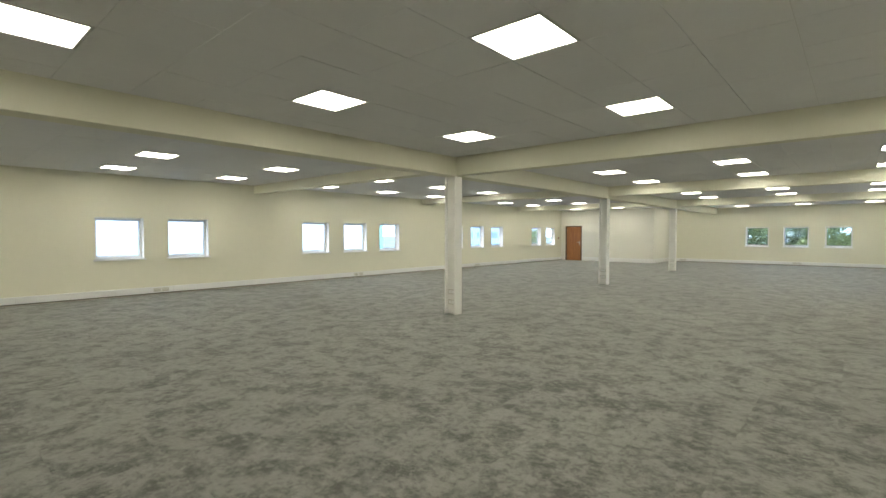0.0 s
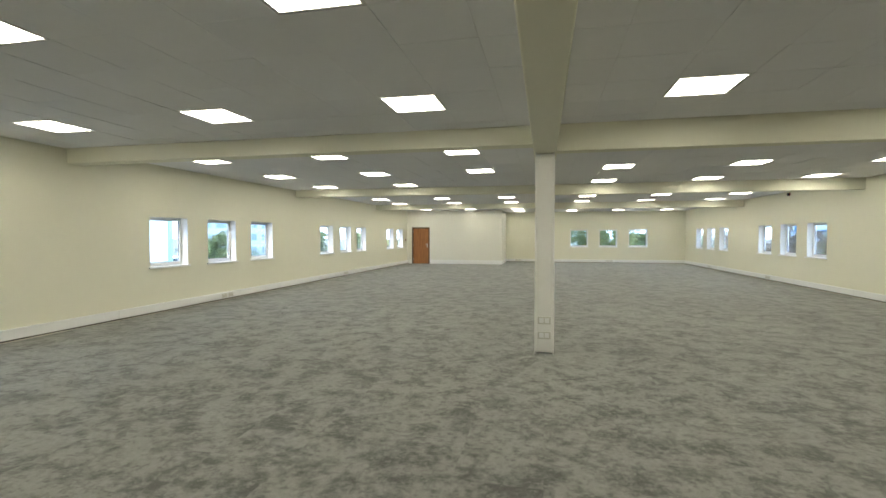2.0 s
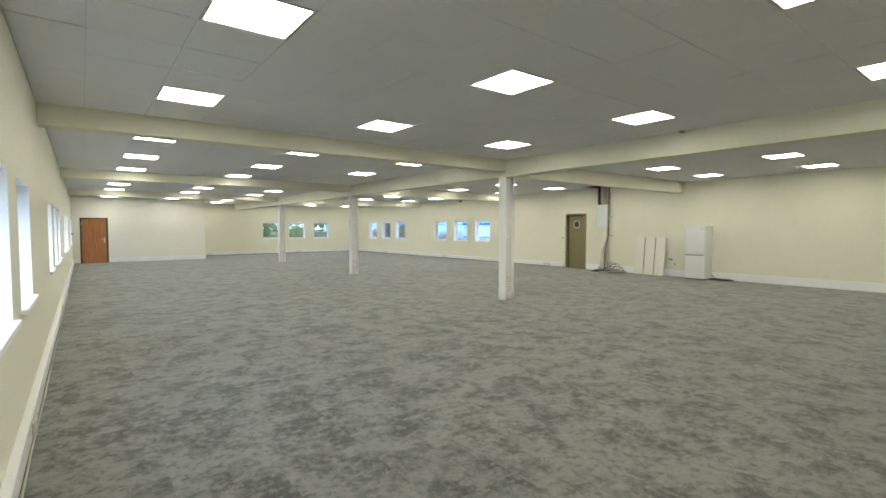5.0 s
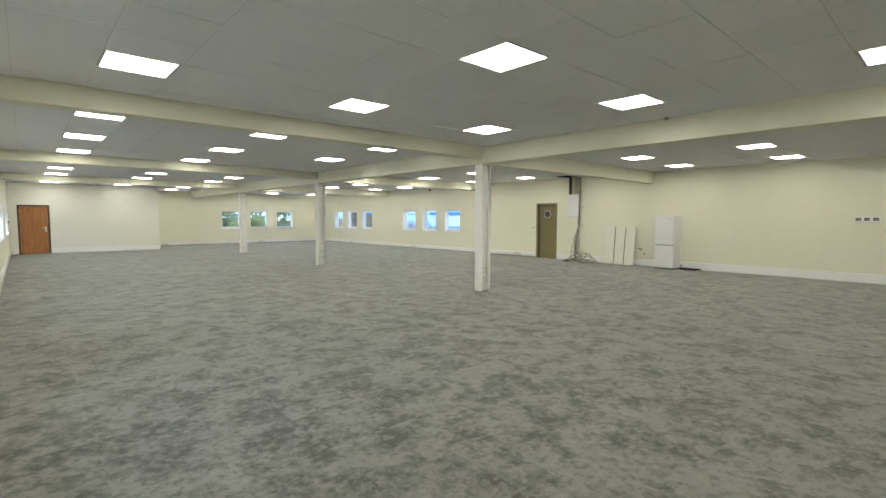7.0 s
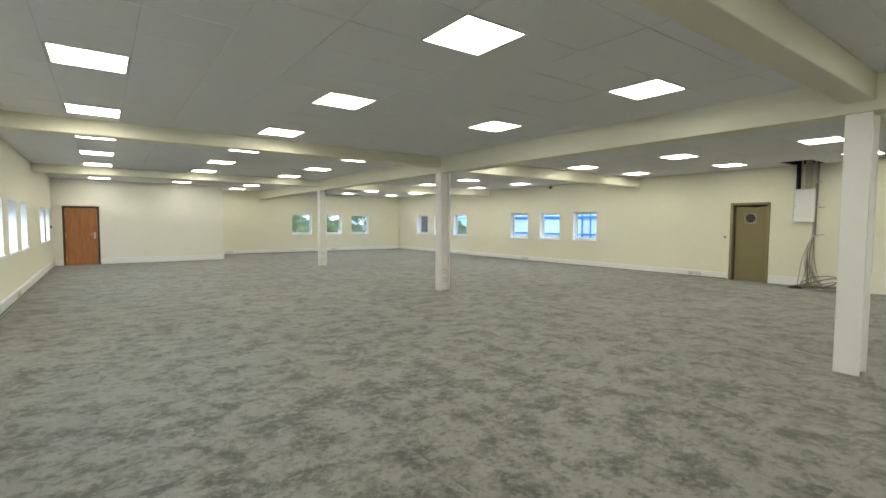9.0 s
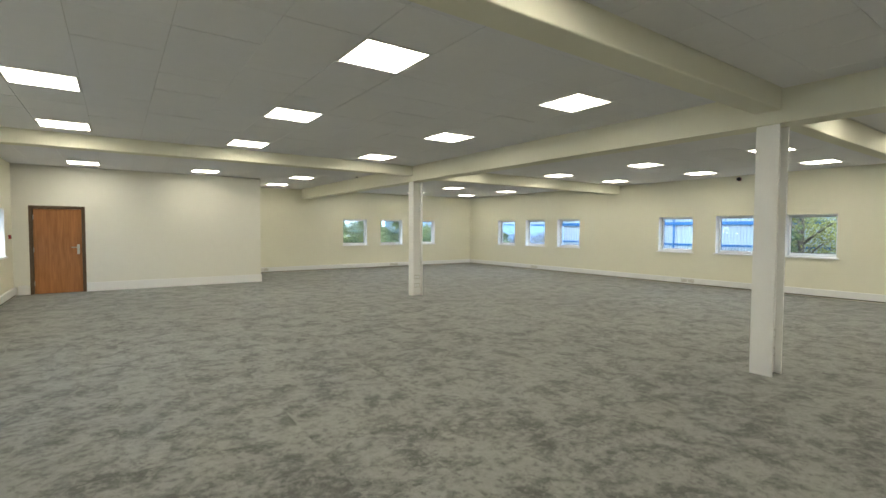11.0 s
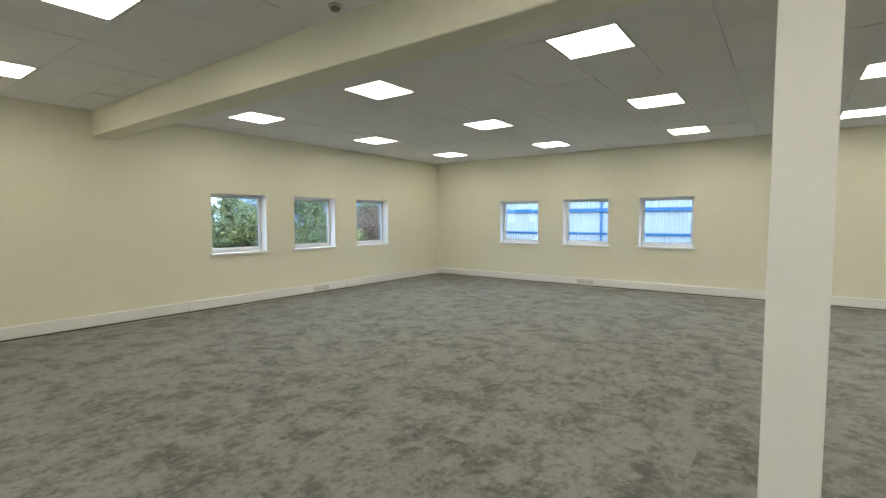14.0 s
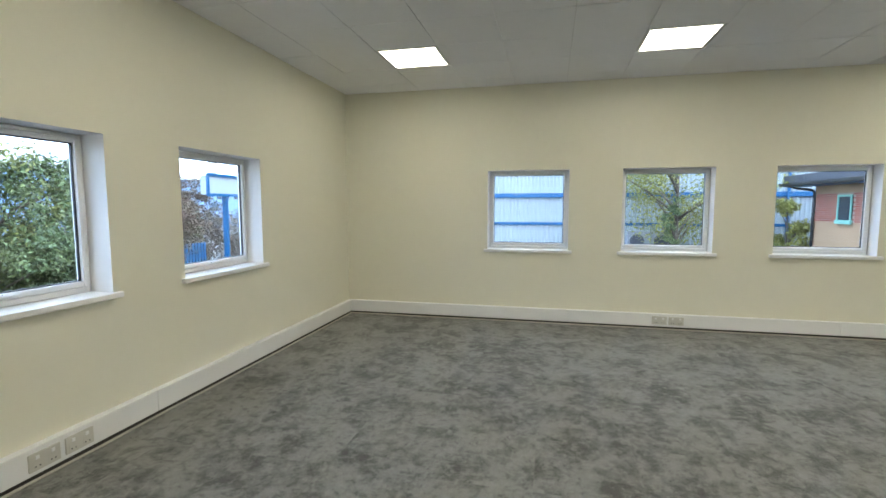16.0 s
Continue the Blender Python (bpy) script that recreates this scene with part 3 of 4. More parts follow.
# ---- ceiling lights ----
def make_light(px, py):
    g = thing("ceiling_light", at(0, 0, 0), "square white ceiling light panel, switched on", "ceiling light", "recessed light panels")
    hx, hy, r = px / 2 - 0.004, py / 2 - 0.004, 0.012
    part("frame", boxes((-hx, -hy, -0.004, -hx + r, hy, 0.02), (hx - r, -hy, -0.004, hx, hy, 0.02), (-hx + r, -hy, -0.004, hx - r, -hy + r, 0.02), (-hx + r, hy - r, -0.004, hx - r, hy, 0.02), bevel=0.002), M_PVC, g)
    part("diffuser", boxes((-hx + r, -hy + r, -0.001, hx - r, hy - r, 0.004)), M_DIFFUSER, g, "glowing white diffuser")
    return g


base = make_light(0.60, 0.60)
base.matrix_basis = at(lamps[0][0], lamps[0][1], ZC)
for x, y, px, py in lamps[1:]:
    copy_thing(base, at(x, y, ZC))


# ---- things by the long wall ----
def make_fridge():
    f = thing("fridge_freezer", at(7.27, -0.425, 0, -90), "white upright fridge freezer standing against the wall", "fridge")
    w, d, h = 0.575, 0.56, 1.63
    part("body", boxes((0, 0.055, 0.03, w, d, h), bevel=0.012), M_FRIDGE, f)
    part("fridge_door", boxes((0.002, 0, 0.76, w - 0.002, 0.052, h - 0.004), bevel=0.014), M_FRIDGE, f)
    part("freezer_door", boxes((0.002, 0, 0.06, w - 0.002, 0.052, 0.735), bevel=0.014), M_FRIDGE, f)
    part("handle_recess", boxes((0.03, 0.004, 0.737, w - 0.03, 0.05, 0.758)), mat("grey_recess", (0.25, 0.25, 0.26), 0.5, vary=0.1, vary_scale=8), f, "grey grip recess between the doors")
    part("handle", boxes((0.20, -0.012, 0.728, w - 0.20, 0.004, 0.742), bevel=0.004), M_PLATE, f)
    part("badge", boxes((w - 0.14, -0.002, h - 0.10, w - 0.05, 0.002, h - 0.075), bevel=0.001), M_PLATE, f)
    part("plinth", boxes((0.02, 0.04, 0.012, w - 0.02, d - 0.02, 0.03)), M_BLACK, f)
    for x in (0.06, w - 0.06):
        for y in (0.09, d - 0.06):
            part("foot", disc(0.02, 0.013, 12, "z", (x, y, 0.0065)), M_BLACK, f)


make_fridge()

for k, (y0, y1, lean, top) in enumerate(((1.145, 1.46, 5.5, 1.27), (0.775, 1.115, 6.5, 1.27), (0.43, 0.745, 7.5, 1.275))):
    run = top * math.sin(radians(lean))
    b = thing("board", at(XE - 0.035 - run, y1, 0.001, -90, -lean), "tall white panel leaning against the wall", "board", "boards leaning on the wall")
    part("panel", boxes((0, -0.028, 0, y1 - y0, 0, top), bevel=0.002), M_BOARD, b)
    # Dark edge strips on two boards paint the shaded gaps between them.
    part("edge_strip", boxes((y1 - y0 + 0.0002, -0.0275, 0.003, y1 - y0 + 0.006, -0.0005, top - 0.003)), M_BOARD if k == 2 else M_DARKFRAME, b, "board edge strip, dark where it draws the shaded gap between boards")

# fuse box, ceiling gap and the bundle of cables
fb = thing("fuse_box", at(XE, 3.01, 1.615, -90), "white wall-mounted fuse box with a closed lid", "fuse box")
part("casing", boxes((0, -0.115, 0, 0.44, -0.001, 0.82), bevel=0.008), M_FRIDGE, fb)
part("lid", boxes((0.012, -0.128, 0.012, 0.428, -0.1155, 0.808), bevel=0.005), M_FRIDGE, fb)
for z in (0.14, 0.66):
    part("hinge", boxes((-0.012, -0.12, z, 0.006, -0.09, z + 0.07), bevel=0.003), M_PLATE, fb)
part("latch", boxes((0.03, -0.136, 0.38, 0.055, -0.1275, 0.43), bevel=0.003), M_PLATE, fb)
duct = thing("cable_duct", at(XE, 2.97, 2.44, -90), "dark open cable duct above the fuse box", "duct")
part("back", boxes((0, -0.02, 0, 0.09, -0.001, 0.85)), M_GAP, duct)
part("side", boxes((-0.012, -0.09, 0, 0, -0.001, 0.85), bevel=0.002), M_BLACK, duct)
part("side", boxes((0.09, -0.09, 0, 0.102, -0.001, 0.85), bevel=0.002), M_CABLEW, duct)
part("board", boxes((0.16, -0.05, 0.0, 0.30, -0.001, 0.85), bevel=0.003), mat("raw_plaster", (0.48, 0.44, 0.36), 0.9, bump=0.4, bump_scale=30, vary=0.4, vary_scale=5), duct, "bare patch of plaster")
bundle = thing("cable_bundle", at(XE, 2.58, 0), "bundle of pale cables hanging from the open ceiling to the floor", "cables")
rng = random.Random(11)
for k in range(15):
    bm = bmesh.new()
    x0, y0 = -0.03 - 0.05 * rng.random(), rng.uniform(-0.05, 0.06)
    bow, ex, ey = rng.uniform(-0.05, 0.17), -rng.uniform(0.04, 0.28), rng.uniform(-0.3, 0.22)
    pts = []
    for j in range(26):
        t = j / 25
        z = 3.2 - 3.18 * t
        tight = min(1.0, abs(z - 1.3) / 1.3) if z < 1.3 else 0.0
        pts.append((x0 + ex * tight ** 3 + 0.006 * math.sin(9 * t + k), y0 * (0.4 + 0.6 * abs(2 * t - 1)) + bow * math.sin(math.pi * tight) * (z < 1.3) + ey * tight ** 3, max(0.014, z)))
    tube(bm, pts, rng.choice((0.007, 0.010, 0.015)), 7)
    part("cable", bm, M_CABLE if k % 3 else M_CABLEW, bundle, "", True)
for z in (1.98, 1.28, 2.6):
    part("cable_clip", boxes((-0.095, -0.09, z - 0.012, -0.001, 0.08, z + 0.012), bevel=0.004), M_PLATE, bundle)
for z, k in ((1.97, 1), (1.30, 1)):
    bm = bmesh.new()
    tube(bm, [(-0.04, -0.06, z), (-0.05, -0.14, z + 0.004), (-0.05, -0.20, z + 0.012)], 0.008, 6)
    part("loose_end", bm, M_CABLE, bundle, "", True)

coil = thing("cable_coil", at(7.42, 2.15, 0), "loose coil of pale cable lying on the carpet", "cables")
for k in range(13):
    bm = bmesh.new()
    cx, cy, r1, r2, ph = rng.uniform(-0.10, 0.12), rng.uniform(-0.22, 0.25), rng.uniform(0.14, 0.28), rng.uniform(0.26, 0.50), rng.uniform(0, 6)
    pts = [(cx + r1 * math.cos(ph + a), cy + r2 * math.sin(ph + a), 0.012 + 0.006 * k + 0.03 * (1 + math.sin(2 * a + k)) * 0.5 + (0.22 * max(0.0, math.sin(a * 0.5 + k)) ** 4 if k % 3 == 0 else 0)) for a in (j * 0.28 for j in range(26 + k % 3 * 4))]
    tube(bm, pts, rng.choice((0.011, 0.015)), 7)
    part("loop", bm, M_CABLEW if k % 2 else M_CABLE, coil, "", True)
reel = thing("cable_end", at(7.35, 2.78, 0), "black coiled cable end lying on the carpet", "cables")
for k in range(3):
    bm = bmesh.new()
    tube(bm, [(0.11 * (1 - 0.2 * k) * math.cos(a), 0.14 * (1 - 0.2 * k) * math.sin(a), 0.014 + 0.016 * k) for a in (j * 0.3 for j in range(22))], 0.012, 7)
    part("loop", bm, M_BLACK, reel, "", True)

mains = thing("power_cable", at(7.62, -1.30, 0), "black mains cable lying in a heap beside the fridge", "cables")
for k in range(5):
    bm = bmesh.new()
    pts = [(0.05 * math.sin(a * 1.3 + k) + 0.03 * k - 0.06, -0.32 + 0.055 * a * 1.0 + 0.05 * math.cos(a + k), 0.010 + 0.009 * k + 0.004 * math.sin(a * 2)) for a in (j * 0.4 for j in range(28))]
    tube(bm, pts, 0.009, 7)
    part("loop", bm, M_BLACK, mains, "", True)
bm = bmesh.new()
tube(bm, [(-0.12, 0.14, 0.02), (-0.13, 0.16, 0.10), (-0.11, 0.18, 0.16), (-0.06, 0.14, 0.12), (-0.03, 0.09, 0.03)], 0.008, 7)
part("flex", bm, M_BLACK, mains, "", True)

stub = thing("pipe_stub", at(XE, 0.27, 0.54, -90), "dark water valve and pipe stub on the wall", "pipe")
part("pipe", tube(bmesh.new(), [(0, 0, 0), (0, -0.05, 0.0), (0.02, -0.09, 0.01), (0.10, -0.10, -0.01)], 0.013, 8), M_DARKFRAME, stub, "", True)
part("valve", boxes((-0.06, -0.09, 0.012, 0.04, -0.06, 0.036), bevel=0.006), M_BLACK, stub)
part("pipe", tube(bmesh.new(), [(0.13, 0, -0.14), (0.13, -0.05, -0.13), (0.16, -0.07, -0.16)], 0.016, 8), M_CABLE, stub, "", True)

# controls on the bare end of the long wall
panel = thing("wall_control", at(XE, -5.27, 1.535, -90), "white wall plate with three dark control windows", "switch")
part("plate", boxes((-0.235, -0.016, -0.085, 0.235, -0.001, 0.065), bevel=0.005), M_FRIDGE, panel)
part("lip", boxes((-0.22, -0.022, -0.072, 0.22, -0.0155, -0.05), bevel=0.002), M_PLATE, panel)
for x in (-0.16, 0.0, 0.16):
    unit = part("control", boxes((x - 0.052, -0.022, -0.03, x + 0.052, -0.0155, 0.045), bevel=0.003), mat("dark_rocker", (0.10, 0.09, 0.075), 0.4, vary=0.1, vary_scale=9), panel, "dark control window")
    part("rocker", boxes((x - 0.005, -0.026, -0.018, x + 0.04, -0.0215, 0.03), bevel=0.002), M_CABLE, unit, "grey rocker")
low = thing("wall_switch", at(XE, -5.665, 1.245, -90), "small white switch plate on the cream wall", "switch")
part("plate", boxes((-0.085, -0.012, -0.045, 0.085, -0.001, 0.045), bevel=0.004), M_PLATE, low)
for x in (-0.045, 0.0, 0.045):
    part("rocker", boxes((x - 0.014, -0.017, -0.024, x + 0.014, -0.0115, 0.024), bevel=0.002), M_PVC, low)

btn = thing("door_button", at(XE, 4.625, 1.19, -90), "small dark exit button beside the olive door", "button")
part("back_box", boxes((-0.032, -0.03, -0.04, 0.032, -0.001, 0.04), bevel=0.004), M_FRIDGE, btn)
part("button", disc(0.026, 0.014, 20, "y", (0, -0.036, 0)), M_BLACK, btn)
btn2 = thing("call_point", at(XW, 19.30, 1.36, 90), "small red fire call point on the wall", "call point")
part("box", boxes((-0.045, -0.04, -0.045, 0.045, -0.001, 0.045), bevel=0.005), M_RED, btn2)
part("window", boxes((-0.028, -0.044, -0.028, 0.028, -0.0395, 0.028), bevel=0.002), M_BLACK, btn2)

alarm = thing("alarm_sounder", at(XE, 11.015, 2.945, -90), "dark red fire alarm sounder high on the wall", "alarm")
part("base", disc(0.055, 0.03, 28, "y", (0, -0.016, 0), 0.004), M_RED, alarm)
part("horn", disc(0.048, 0.045, 28, "y", (0, -0.052, 0), 0.006), M_BLACK, alarm)

for k, (x, y) in enumerate(((-0.22, -3.86), (-0.28, 17.42))):
    sm = thing("smoke_detector", at(x, y, ZC), "small grey smoke detector on the ceiling", "smoke detector", "ceiling smoke detectors")
    part("base", disc(0.05, 0.014, 28, "z", (0, 0, -0.008), 0.003), M_PLATE, sm)
    part("dome", disc(0.034, 0.026, 28, "z", (0, 0, -0.027), 0.008), mat("grey_plastic", (0.22, 0.22, 0.21), 0.5, vary=0.1, vary_scale=9), sm)


# ---- outdoors: the office is one floor up ----
GZ = -3.3
ground = part("ground", boxes((-900, -900, GZ - 0.5, 900, 900, GZ)), M_GROUND)
tagged(ground, "grey tarmac yard and verge round the building", "ground", kind="structure")


def steel_shed():
    """A long white profiled-steel shed with blue rails, beyond the long wall's windows."""
    x, y0, y1, top = 27.0, -14.0, 33.5, 7.0
    sh = thing("warehouse", at(x, 0, GZ), "white profiled-steel warehouse with blue rails and trim", "warehouse")
    verts, faces, p = [], [], 0.19
    prof = ((0.0, 0.0), (0.085, 0.0), (0.105, -0.055), (0.165, -0.055))
    ys = [(y0 + k * p + a, b) for k in range(int((y1 - y0) / p)) for a, b in prof]
    for y, dx in ys:
        verts += [(dx, y, 0.0), (dx, y, top - GZ)]
    faces = [(2 * k, 2 * k + 1, 2 * k + 3, 2 * k + 2) for k in range(len(ys) - 1)]
    raw_mesh("cladding", verts, faces, M_CLAD, sh)
    for z, r, d in ((5.0, 0.09, 0.10), (3.55, 0.09, 0.10), (2.08, 0.115, 0.17), (0.61, 0.07, 0.12), (-0.85, 0.09, 0.10), (-2.2, 0.09, 0.10)):
        part("rail", boxes((-d, y0, z - GZ - r, -0.058, y1, z - GZ + r), bevel=0.01), M_BLUETRIM, sh)
    for y in (24.1, 23.25, 13.9, 11.6, 9.0, -6.0):
        part("post", boxes((-0.21, y - 0.06, 0, -0.171, y + 0.06, top - GZ)), M_BLUETRIM, sh)
    for y in (15.9, 17.3):
        part("loading_door", boxes((-0.05, y - 0.6, 0, -0.036, y + 0.6, 3.3)), mat("grey_roller_door", (0.35, 0.38, 0.44), 0.5, vary=0.2, vary_scale=1), sh)
    part("roof", boxes((-0.3, y0 - 0.2, top - GZ, 22, y1 + 0.2, top - GZ + 0.3)), M_BLUETRIM, sh)
    part("end_wall", boxes((0.0, y1 - 0.1, 0, 22, y1, top - GZ)), M_CLAD, sh)
    # canopy at the corner
    x0, x1, yc = -8.6, 1.0, y1 + 0.1
    part("canopy", boxes((x0, yc, 5.32, x1, yc + 0.3, 6.1)), M_CLAD, sh, "white canopy box")
    part("canopy_trim", boxes((x0 - 0.06, yc - 0.09, 5.24, x1, yc - 0.005, 5.36), (x0 - 0.06, yc - 0.09, 6.07, x1, yc - 0.005, 6.19), (x0 - 0.06, yc - 0.09, 5.36, x0 + 0.06, yc - 0.005, 6.07), bevel=0.01), M_BLUETRIM, sh, "blue canopy trim")
    part("canopy_post", boxes((x0 + 1.2, yc + 0.05, 0, x0 + 1.34, yc + 0.25, 5.32), bevel=0.01), M_BLUETRIM, sh)
    part("flue", disc(0.17, 1.9, 20, "z", (x0 + 0.55, yc + 0.15, 7.05)), M_SHED, sh, "pale flue pipe")
    part("flue_cap", disc(0.34, 0.12, 20, "z", (x0 + 0.55, yc + 0.15, 8.06), 0.03), M_ROOF, sh, "dark flue cowl")
    for y, z in ((14.5, 2.6), (15.6, 2.6)):
        u = thing("air_conditioner", at(x - 0.75, y, GZ + z), "grey outdoor air conditioning unit on a stand", "air conditioner", "outdoor cooling units")
        part("casing", boxes((0, -0.5, 0, 0.4, 0.5, 1.0), bevel=0.03), M_UNIT, u)
        part("fan_grille", disc(0.33, 0.03, 32, "x", (-0.012, 0.08, 0.5)), M_ROOF, u, "dark round fan grille")
        part("stand", boxes((0.05, -0.45, -z, 0.12, -0.38, 0), (0.05, 0.38, -z, 0.12, 0.45, 0)), M_STEEL, u)


steel_shed()


def beige_house():
    h = thing("office_block", at(22.4, 10.0, GZ, -90), "beige rendered building with a red brick band", "building")
    part("wall", boxes((0, -9, 0, 8, 0, 5.6)), M_RENDER, h)
    part("brick_backing", boxes((-0.02, -9, 4.25, 0.0, -0.001, 5.27)), M_MORTAR, h, "mortar bed of the brick band")
    part("roof", boxes((-0.75, -9.5, 5.62, 8.5, 0.9, 6.0), bevel=0.03), M_ROOF, h)
    part("soffit", boxes((-0.7, -9.4, 5.56, 0.0, 0.8, 5.615)), M_BLUETRIM, h, "dark blue soffit board")
    part("gutter", boxes((-0.86, -9.5, 5.57, -0.752, 0.95, 5.71), bevel=0.02), M_BLACK, h)
    bm = bmesh.new()
    tube(bm, [(-0.8, 0.35, 5.6), (-0.5, 0.25, 5.5), (-0.10, -0.05, 5.4), (-0.08, -0.08, 5.3), (-0.08, -0.08, 0.1)], 0.05, 8)
    part("downpipe", bm, M_BLACK, h, "", True)
    for y in (-2.0, -6.6):
        w = part("window", boxes((-0.06, y - 0.36, 4.32, -0.021, y + 0.36, 5.17)), M_DARKGLASS, h)
        part("frame", boxes((-0.09, y - 0.41, 4.30, -0.061, y - 0.34, 5.2), (-0.09, y + 0.34, 4.30, -0.061, y + 0.41, 5.2), (-0.09, y - 0.34, 5.13, -0.061, y + 0.34, 5.2), (-0.12, y - 0.44, 4.20, -0.061, y + 0.44, 4.33)), M_GREEN, w, "pale green window frame")
    brick = boxes((-0.032, -0.105, 0, -0.0205, 0.105, 0.058), bevel=0.003, segments=1)
    bob = part("brick", brick, M_BRICK, h)
    k = 0
    for row in range(14):
        for j in range(20):
            y = -0.14 - j * 0.225 - (row % 2) * 0.11
            if abs(y + 2.0) < 0.50:
                continue
            o = bob if k == 0 else bob.copy()
            if k:
                scene.collection.objects.link(o)
            o.location = (0, S * y, S * (4.26 + row * 0.072))
            k += 1


def leaf_cloud(name, blobs, count, size, material, parent, seed, clumps=0):
    """Many small folded leaves scattered through rough clumps."""
    r = np.random.RandomState(seed)
    bl = np.array(blobs)
    if clumps:
        out = r.normal(size=(len(bl), clumps, 3)) + np.array([0, 0, 0.35])
        out /= np.linalg.norm(out, axis=2, keepdims=True)
        mid = bl[:, None, :3] + out * bl[:, None, 3:] * (0.55 + 0.45 * r.rand(len(bl), clumps, 1)) * np.array([1, 1, 0.85])
        rad = bl[:, None, 3:] * (0.16 + 0.20 * r.rand(len(bl), clumps, 1))
        bl = np.concatenate([mid, rad], 2).reshape(-1, 4)
    w = bl[:, 3] ** 2
    b = bl[r.choice(len(bl), count, p=w / w.sum())]

    def unit(a):
        return a / np.linalg.norm(a, axis=1, keepdims=True)

    d = unit(r.normal(size=(count, 3)))
    c = b[:, :3] + d * (b[:, 3] * (0.25 + 0.8 * r.rand(count) ** 0.6))[:, None] * np.array([1, 1, 0.85])
    face = unit(r.normal(size=(count, 3)) * 0.75 + d * 0.5 + np.array([0, 0, 0.7]))
    u = unit(np.cross(face, r.normal(size=(count, 3))))
    v = np.cross(face, u)
    s = (size * (0.6 + 0.8 * r.rand(count)))[:, None]
    fold = np.cross(u, v) * s * 0.25
    verts = np.stack([c - u * s, c + v * s * 0.5 + fold, c + u * s, c - v * s * 0.5 + fold], 1).reshape(-1, 3)
    k = np.arange(count)[:, None] * 4
    faces = np.concatenate([k + np.array([[0, 1, 2]]), k + np.array([[0, 2, 3]])])
    return raw_mesh(name, verts.tolist(), faces.tolist(), material, parent)


def tree(x, y, top, spread, seed, material, label, leaves=5000, size=0.13, bare=0.0, low=0.1):
    r = random.Random(seed)
    h = top - GZ
    t = thing("tree", at(x, y, GZ), label, "tree", "trees round the building")
    bm = bmesh.new()
    lean = (r.uniform(-0.2, 0.2), r.uniform(-0.2, 0.2))
    tube(bm, [(lean[0] * k / 6, lean[1] * k / 6, h * 0.86 * k / 6) for k in range(7)], [0.02 * h * (1 - 0.14 * k) for k in range(7)], 9)
    part("trunk", bm, M_BARK, t, "", True)
    blobs = []
    for k in range(11):
        a, z = r.uniform(0, 6.28), h * r.uniform(0.25 + low, 0.85)
        reach = spread * r.uniform(0.5, 1.0) * (1.0 - 0.55 * max(0.0, z / h - 0.55) / 0.45)
        tip = (reach * math.cos(a), reach * math.sin(a), min(h * 0.96, z + reach * 0.35))
        bm = bmesh.new()
        tube(bm, [(lean[0] * z / h, lean[1] * z / h, z * 0.85), (tip[0] * 0.5, tip[1] * 0.5, z + 0.1 * reach), tip], [0.007 * h, 0.005 * h, 0.002 * h], 6)
        part("limb", bm, M_BARK, t, "", True)
        blobs.append((tip[0], tip[1], tip[2], spread * r.uniform(0.28, 0.45)))
        blobs.append((tip[0] * 0.55, tip[1] * 0.55, (tip[2] + z) / 2, spread * r.uniform(0.28, 0.42)))
    if not bare:
        blobs += [(r.uniform(-0.6, 0.6) * spread, r.uniform(-0.6, 0.6) * spread, h * r.uniform(low, 0.6), spread * 0.45) for _ in range(10)]
        blobs.append((0, 0, h * 0.86, spread * 0.35))
    crown = leaf_cloud("crown", blobs, leaves, size, material, t, seed, 0 if bare else 24)
    crown["kind"] = "stuff"
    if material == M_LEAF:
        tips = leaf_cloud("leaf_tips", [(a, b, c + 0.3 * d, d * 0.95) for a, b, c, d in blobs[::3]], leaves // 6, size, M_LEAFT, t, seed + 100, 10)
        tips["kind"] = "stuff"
    return t


beige_house()
G, Y, B = M_LEAF, M_LEAFY, M_LEAFB
tree(1.0, 29.0, 2.55, 2.3, 1, G, "dense green broadleaf tree beside the building", 80000, 0.042, low=0.0)
tree(4.4, 29.6, 2.7, 2.4, 2, G, "dense green broadleaf tree with paler tips", 80000, 0.042, low=0.0)
tree(7.6, 29.4, 2.2, 2.4, 3, G, "dense green broadleaf tree beside the fence", 80000, 0.042, low=0.0)
tree(10.4, 30.0, 1.85, 2.1, 14, G, "dark green shrubby tree beside the fence", 20000, 0.055, low=0.0)
tree(13.2, 31.2, 2.1, 1.9, 4, B, "brown-leaved autumn tree beside the fence", 14000, 0.05, low=0.0)
tree(14.9, 35.6, 2.1, 1.9, 5, B, "thin brown autumn tree near the shed corner", 12000, 0.05, low=0.0)
tree(18.9, 36.6, 2.7, 2.2, 13, B, "thin reddish tree behind the blue fence", 22000, 0.055, low=0.0)
tree(21.8, 39.0, 2.7, 2.3, 15, B, "bare reddish tree beside the canopy", 20000, 0.055, low=0.0)
tree(-2.6, 29.3, 2.5, 2.3, 6, Y, "yellowing broadleaf tree beside the building", 16000, 0.07, low=0.0)
tree(-6.0, 30.0, 2.4, 2.3, 7, G, "dense green broadleaf tree by the yard", 8000, 0.1, low=0.0)
tree(28.6, 46.0, 3.2, 2.6, 8, G, "tall green tree behind the fence", 14000, 0.1, low=0.05)
tree(23.6, 14.6, 5.4, 3.6, 9, Y, "slender autumn tree with sparse yellow leaves", 8000, 0.07, bare=1.0)
tree(23.35, 14.65, 2.6, 0.5, 10, G, "ivy-clad stem beside the slender tree", 6000, 0.05, low=0.0)
tree(24.6, 9.9, 2.2, 1.2, 12, Y, "yellow-green tree between the two buildings", 9000, 0.07, low=0.0)
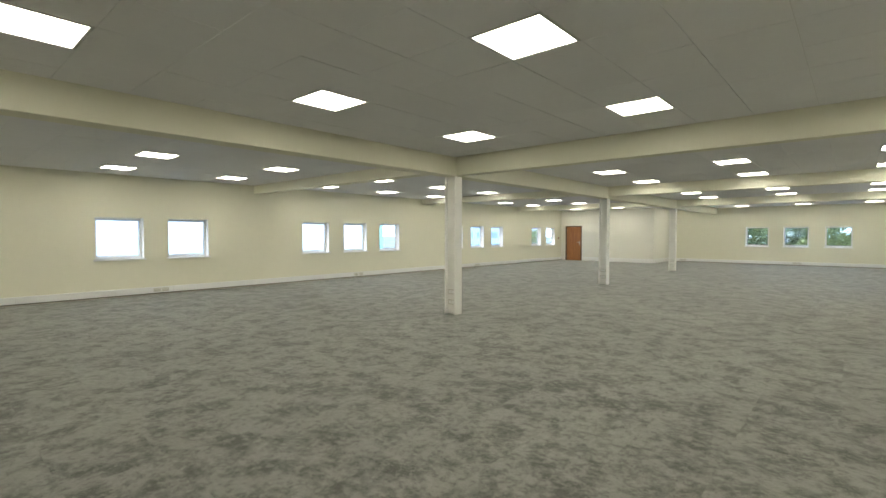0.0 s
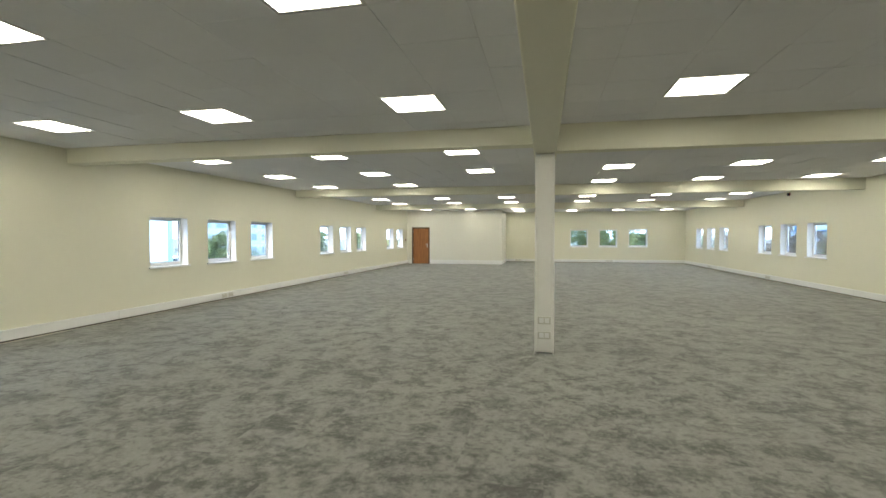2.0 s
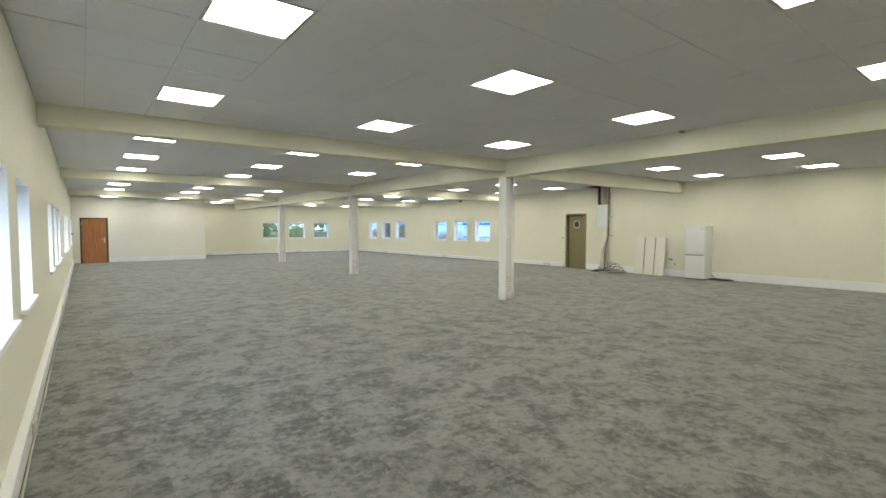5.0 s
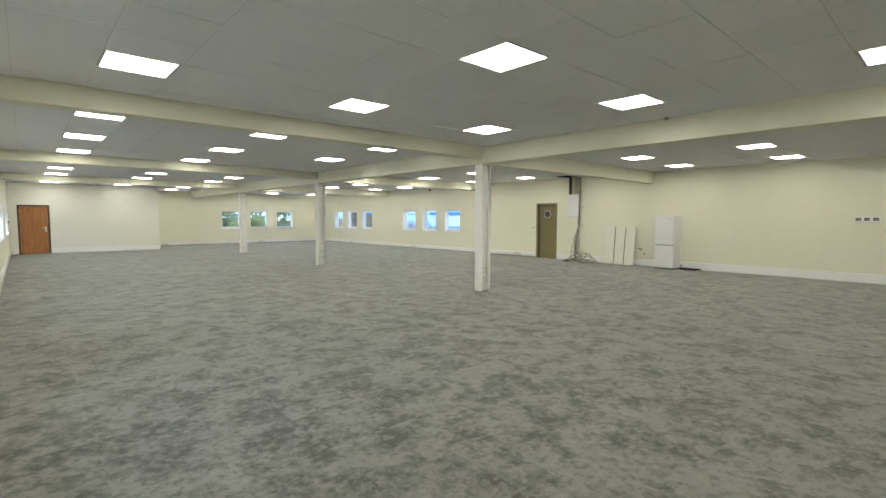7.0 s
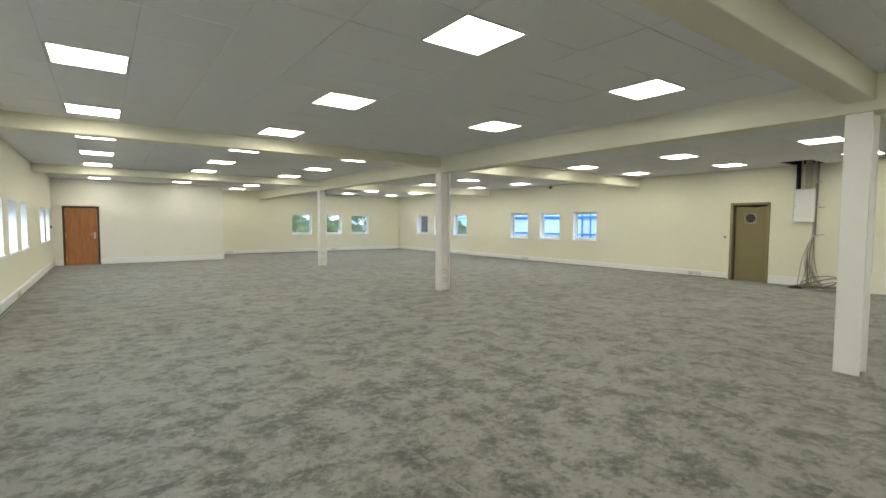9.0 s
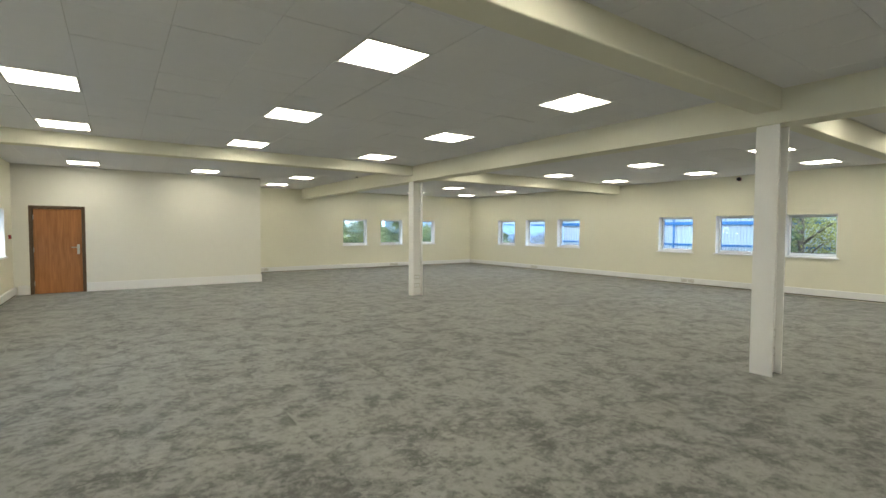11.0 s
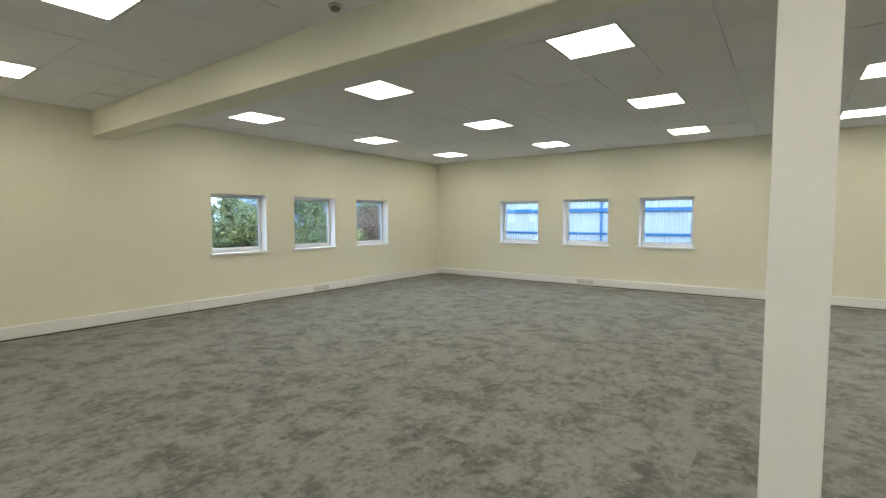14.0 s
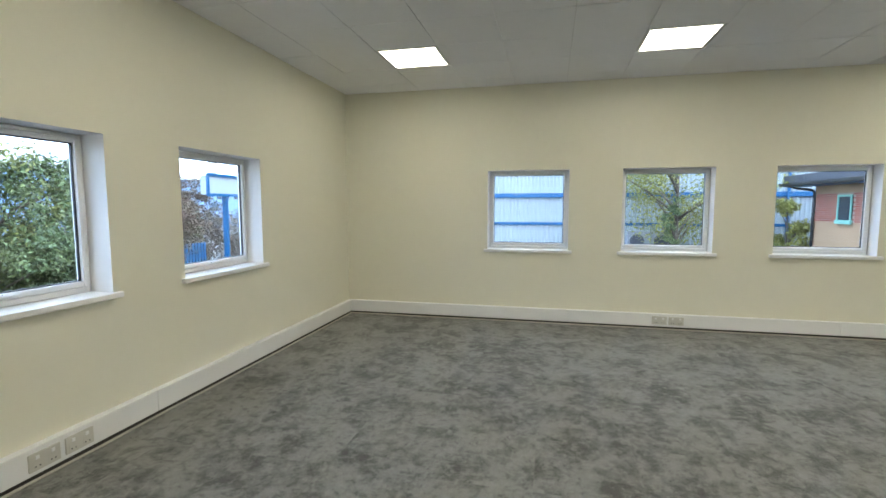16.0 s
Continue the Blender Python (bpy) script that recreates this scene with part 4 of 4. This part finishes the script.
tree(23.6, 10.9, 0.2, 0.9, 16, G, "dark green bush at the corner of the beige building", 7000, 0.07, low=0.0)



def hedge(x0, y0, x1, y1, top, material, label, seed, count):
    """A ragged hedge between two points of the plan."""
    r = random.Random(seed)
    n_b = 26
    blobs = [(x0 + (x1 - x0) * k / n_b + r.uniform(-0.6, 0.6), y0 + (y1 - y0) * k / n_b + r.uniform(-0.6, 0.6), GZ + (top - GZ) * r.uniform(0.1, 0.85), r.uniform(0.7, 1.25)) for k in range(n_b + 1) for _ in range(4)]
    ob = leaf_cloud("hedge", blobs, count, 0.09, material, None, seed)
    return tagged(ob, label, "hedge", kind="stuff")


hedge(10, 40, 40, 46, 1.6, M_LEAFB, "ragged brown hedge behind the blue fence", 31, 26000)
hedge(-14, 38, 12, 40, 1.8, M_LEAF, "tall green hedge behind the trees", 32, 22000)
hedge(-75, 78, -8, 82, -0.6, M_LEAF, "green hedge along the far side of the yard", 33, 20000)
fence = thing("palisade_fence", at(13.8, 33.9, GZ), "blue steel palisade fence with upright pales", "fence")
part("rail", boxes((0, 0.02, 0.6, 4.75, 0.06, 0.68), (0, 0.02, 2.8, 4.75, 0.06, 2.88)), M_BLUETRIM, fence)
for k in range(29):
    part("pale", boxes((k * 0.165, -0.02, 0.05, k * 0.165 + 0.10, 0.018, 3.33), bevel=0.006, segments=1), M_BLUETRIM, fence)

far = thing("factory", at(82, 95, GZ), "distant blue factory with a white plant room on its roof", "factory")
part("wall", boxes((-30, 0, 0, 30, 20, 10.6)), mat("faded_blue_cladding", (0.16, 0.27, 0.42), 0.6, vary=0.2, vary_scale=0.1), far)
for k in range(10):
    part("window", boxes((-28 + k * 6, -0.12, 6.6, -24 + k * 6, -0.01, 8.0)), M_DARKGLASS, far)
part("plant_room", boxes((-30, 2, 10.6, -17, 10, 12.4)), M_SHED, far)
part("eaves", boxes((-30.4, -0.5, 10.45, 30.4, 0, 10.85)), M_SHED, far, "pale eaves band")

# west side: a big pale shed close by, parked vehicles and trees past its corner
shed = thing("pale_shed", at(-21.0, 16.6, GZ), "large pale grey industrial shed seen close by", "warehouse")
part("wall", boxes((-18, -42, 0, 0, 0, 9.5), bevel=0.05), M_SHED, shed)
part("corner_trim", boxes((-0.02, -0.25, 0, 0.05, 0.05, 9.5), bevel=0.01), M_GREEN, shed, "pale green corner trim")
part("eaves", boxes((-18.2, -42.2, 9.5, 0.25, 0.25, 9.9)), M_SHED, shed)


def make_car(m, paint, label, van=False):
    c = thing("van" if van else "car", m, label, "van" if van else "car", "parked vehicles")
    h = 2.1 if van else 1.45
    bm = boxes((-2.2, -0.9, 0.35, 2.2, 0.9, h * 0.58), bevel=0.14, segments=3)
    part("body", bm, paint, c)
    bm = boxes((-1.9 if van else -1.5, -0.78, h * 0.57, 1.2 if van else 0.9, 0.78, h), bevel=0.16, segments=3)
    part("cabin", bm, paint, c)
    part("window", boxes((-1.2, -0.80, h * 0.62, 0.7, 0.80, h * 0.88), bevel=0.03), M_DARKGLASS, c)
    part("windscreen", boxes((0.75 if not van else 1.05, -0.66, h * 0.6, 0.97 if not van else 1.26, 0.66, h * 0.9), bevel=0.05), M_DARKGLASS, c)
    for x in (-1.35, 1.35):
        for y in (-0.84, 0.84):
            w = part("wheel", disc(0.33, 0.2, 24, "y", (x, y, 0.33), 0.03), M_BLACK, c)
            part("rim", disc(0.2, 0.03, 18, "y", (x, y * 1.13, 0.33)), M_STEEL, w)
    return c


make_car(at(-50, 50, GZ, 40), M_CARW, "white van parked at the far side of the yard", True)
make_car(at(-46.5, 53, GZ, 42), M_CARB, "silver-blue car parked at the far side of the yard")
make_car(at(-43.0, 55.5, GZ, 40), M_CARW, "white car parked at the far side of the yard")
make_car(at(-39.5, 58, GZ, 42), M_CARB, "silver-blue car parked beside a white van")
make_car(at(-36.0, 60, GZ, 40), M_CARW, "white van parked beside the trees", True)
make_car(at(-32.5, 62, GZ, 42), M_CARW, "white car parked beside the trees")
tree(-52, 60, 1.6, 3.0, 21, G, "round green tree beyond the parked cars", 7000, 0.16)
tree(-40, 70, 1.9, 3.0, 22, G, "round green tree beyond the parked cars", 7000, 0.16)
tree(-29, 66, 2.6, 3.0, 23, G, "round green tree at the far side of the yard", 7000, 0.16)
tree(-20, 52, 1.0, 2.4, 24, Y, "low yellow-green tree at the far side of the yard", 6000, 0.14)
M_FADED = mat("pale_blue_cladding", (0.30, 0.37, 0.45), 0.6, vary=0.2, vary_scale=0.1)
block = thing("glass_office", at(-62, 84, GZ, 35), "distant blue-grey office with bands of windows", "building")
part("wall", boxes((-14, 0, 0, 14, 12, 8.6)), M_FADED, block)
for z in (1.2, 4.0, 6.6):
    for k in range(9):
        part("window", boxes((-13 + k * 3, -0.06, z, -11 + k * 3, -0.005, z + 1.4)), M_BLUEGLASS, block)
part("roof", boxes((-14.4, -0.5, 8.6, 14.4, 12.4, 8.9)), M_ROOF, block)
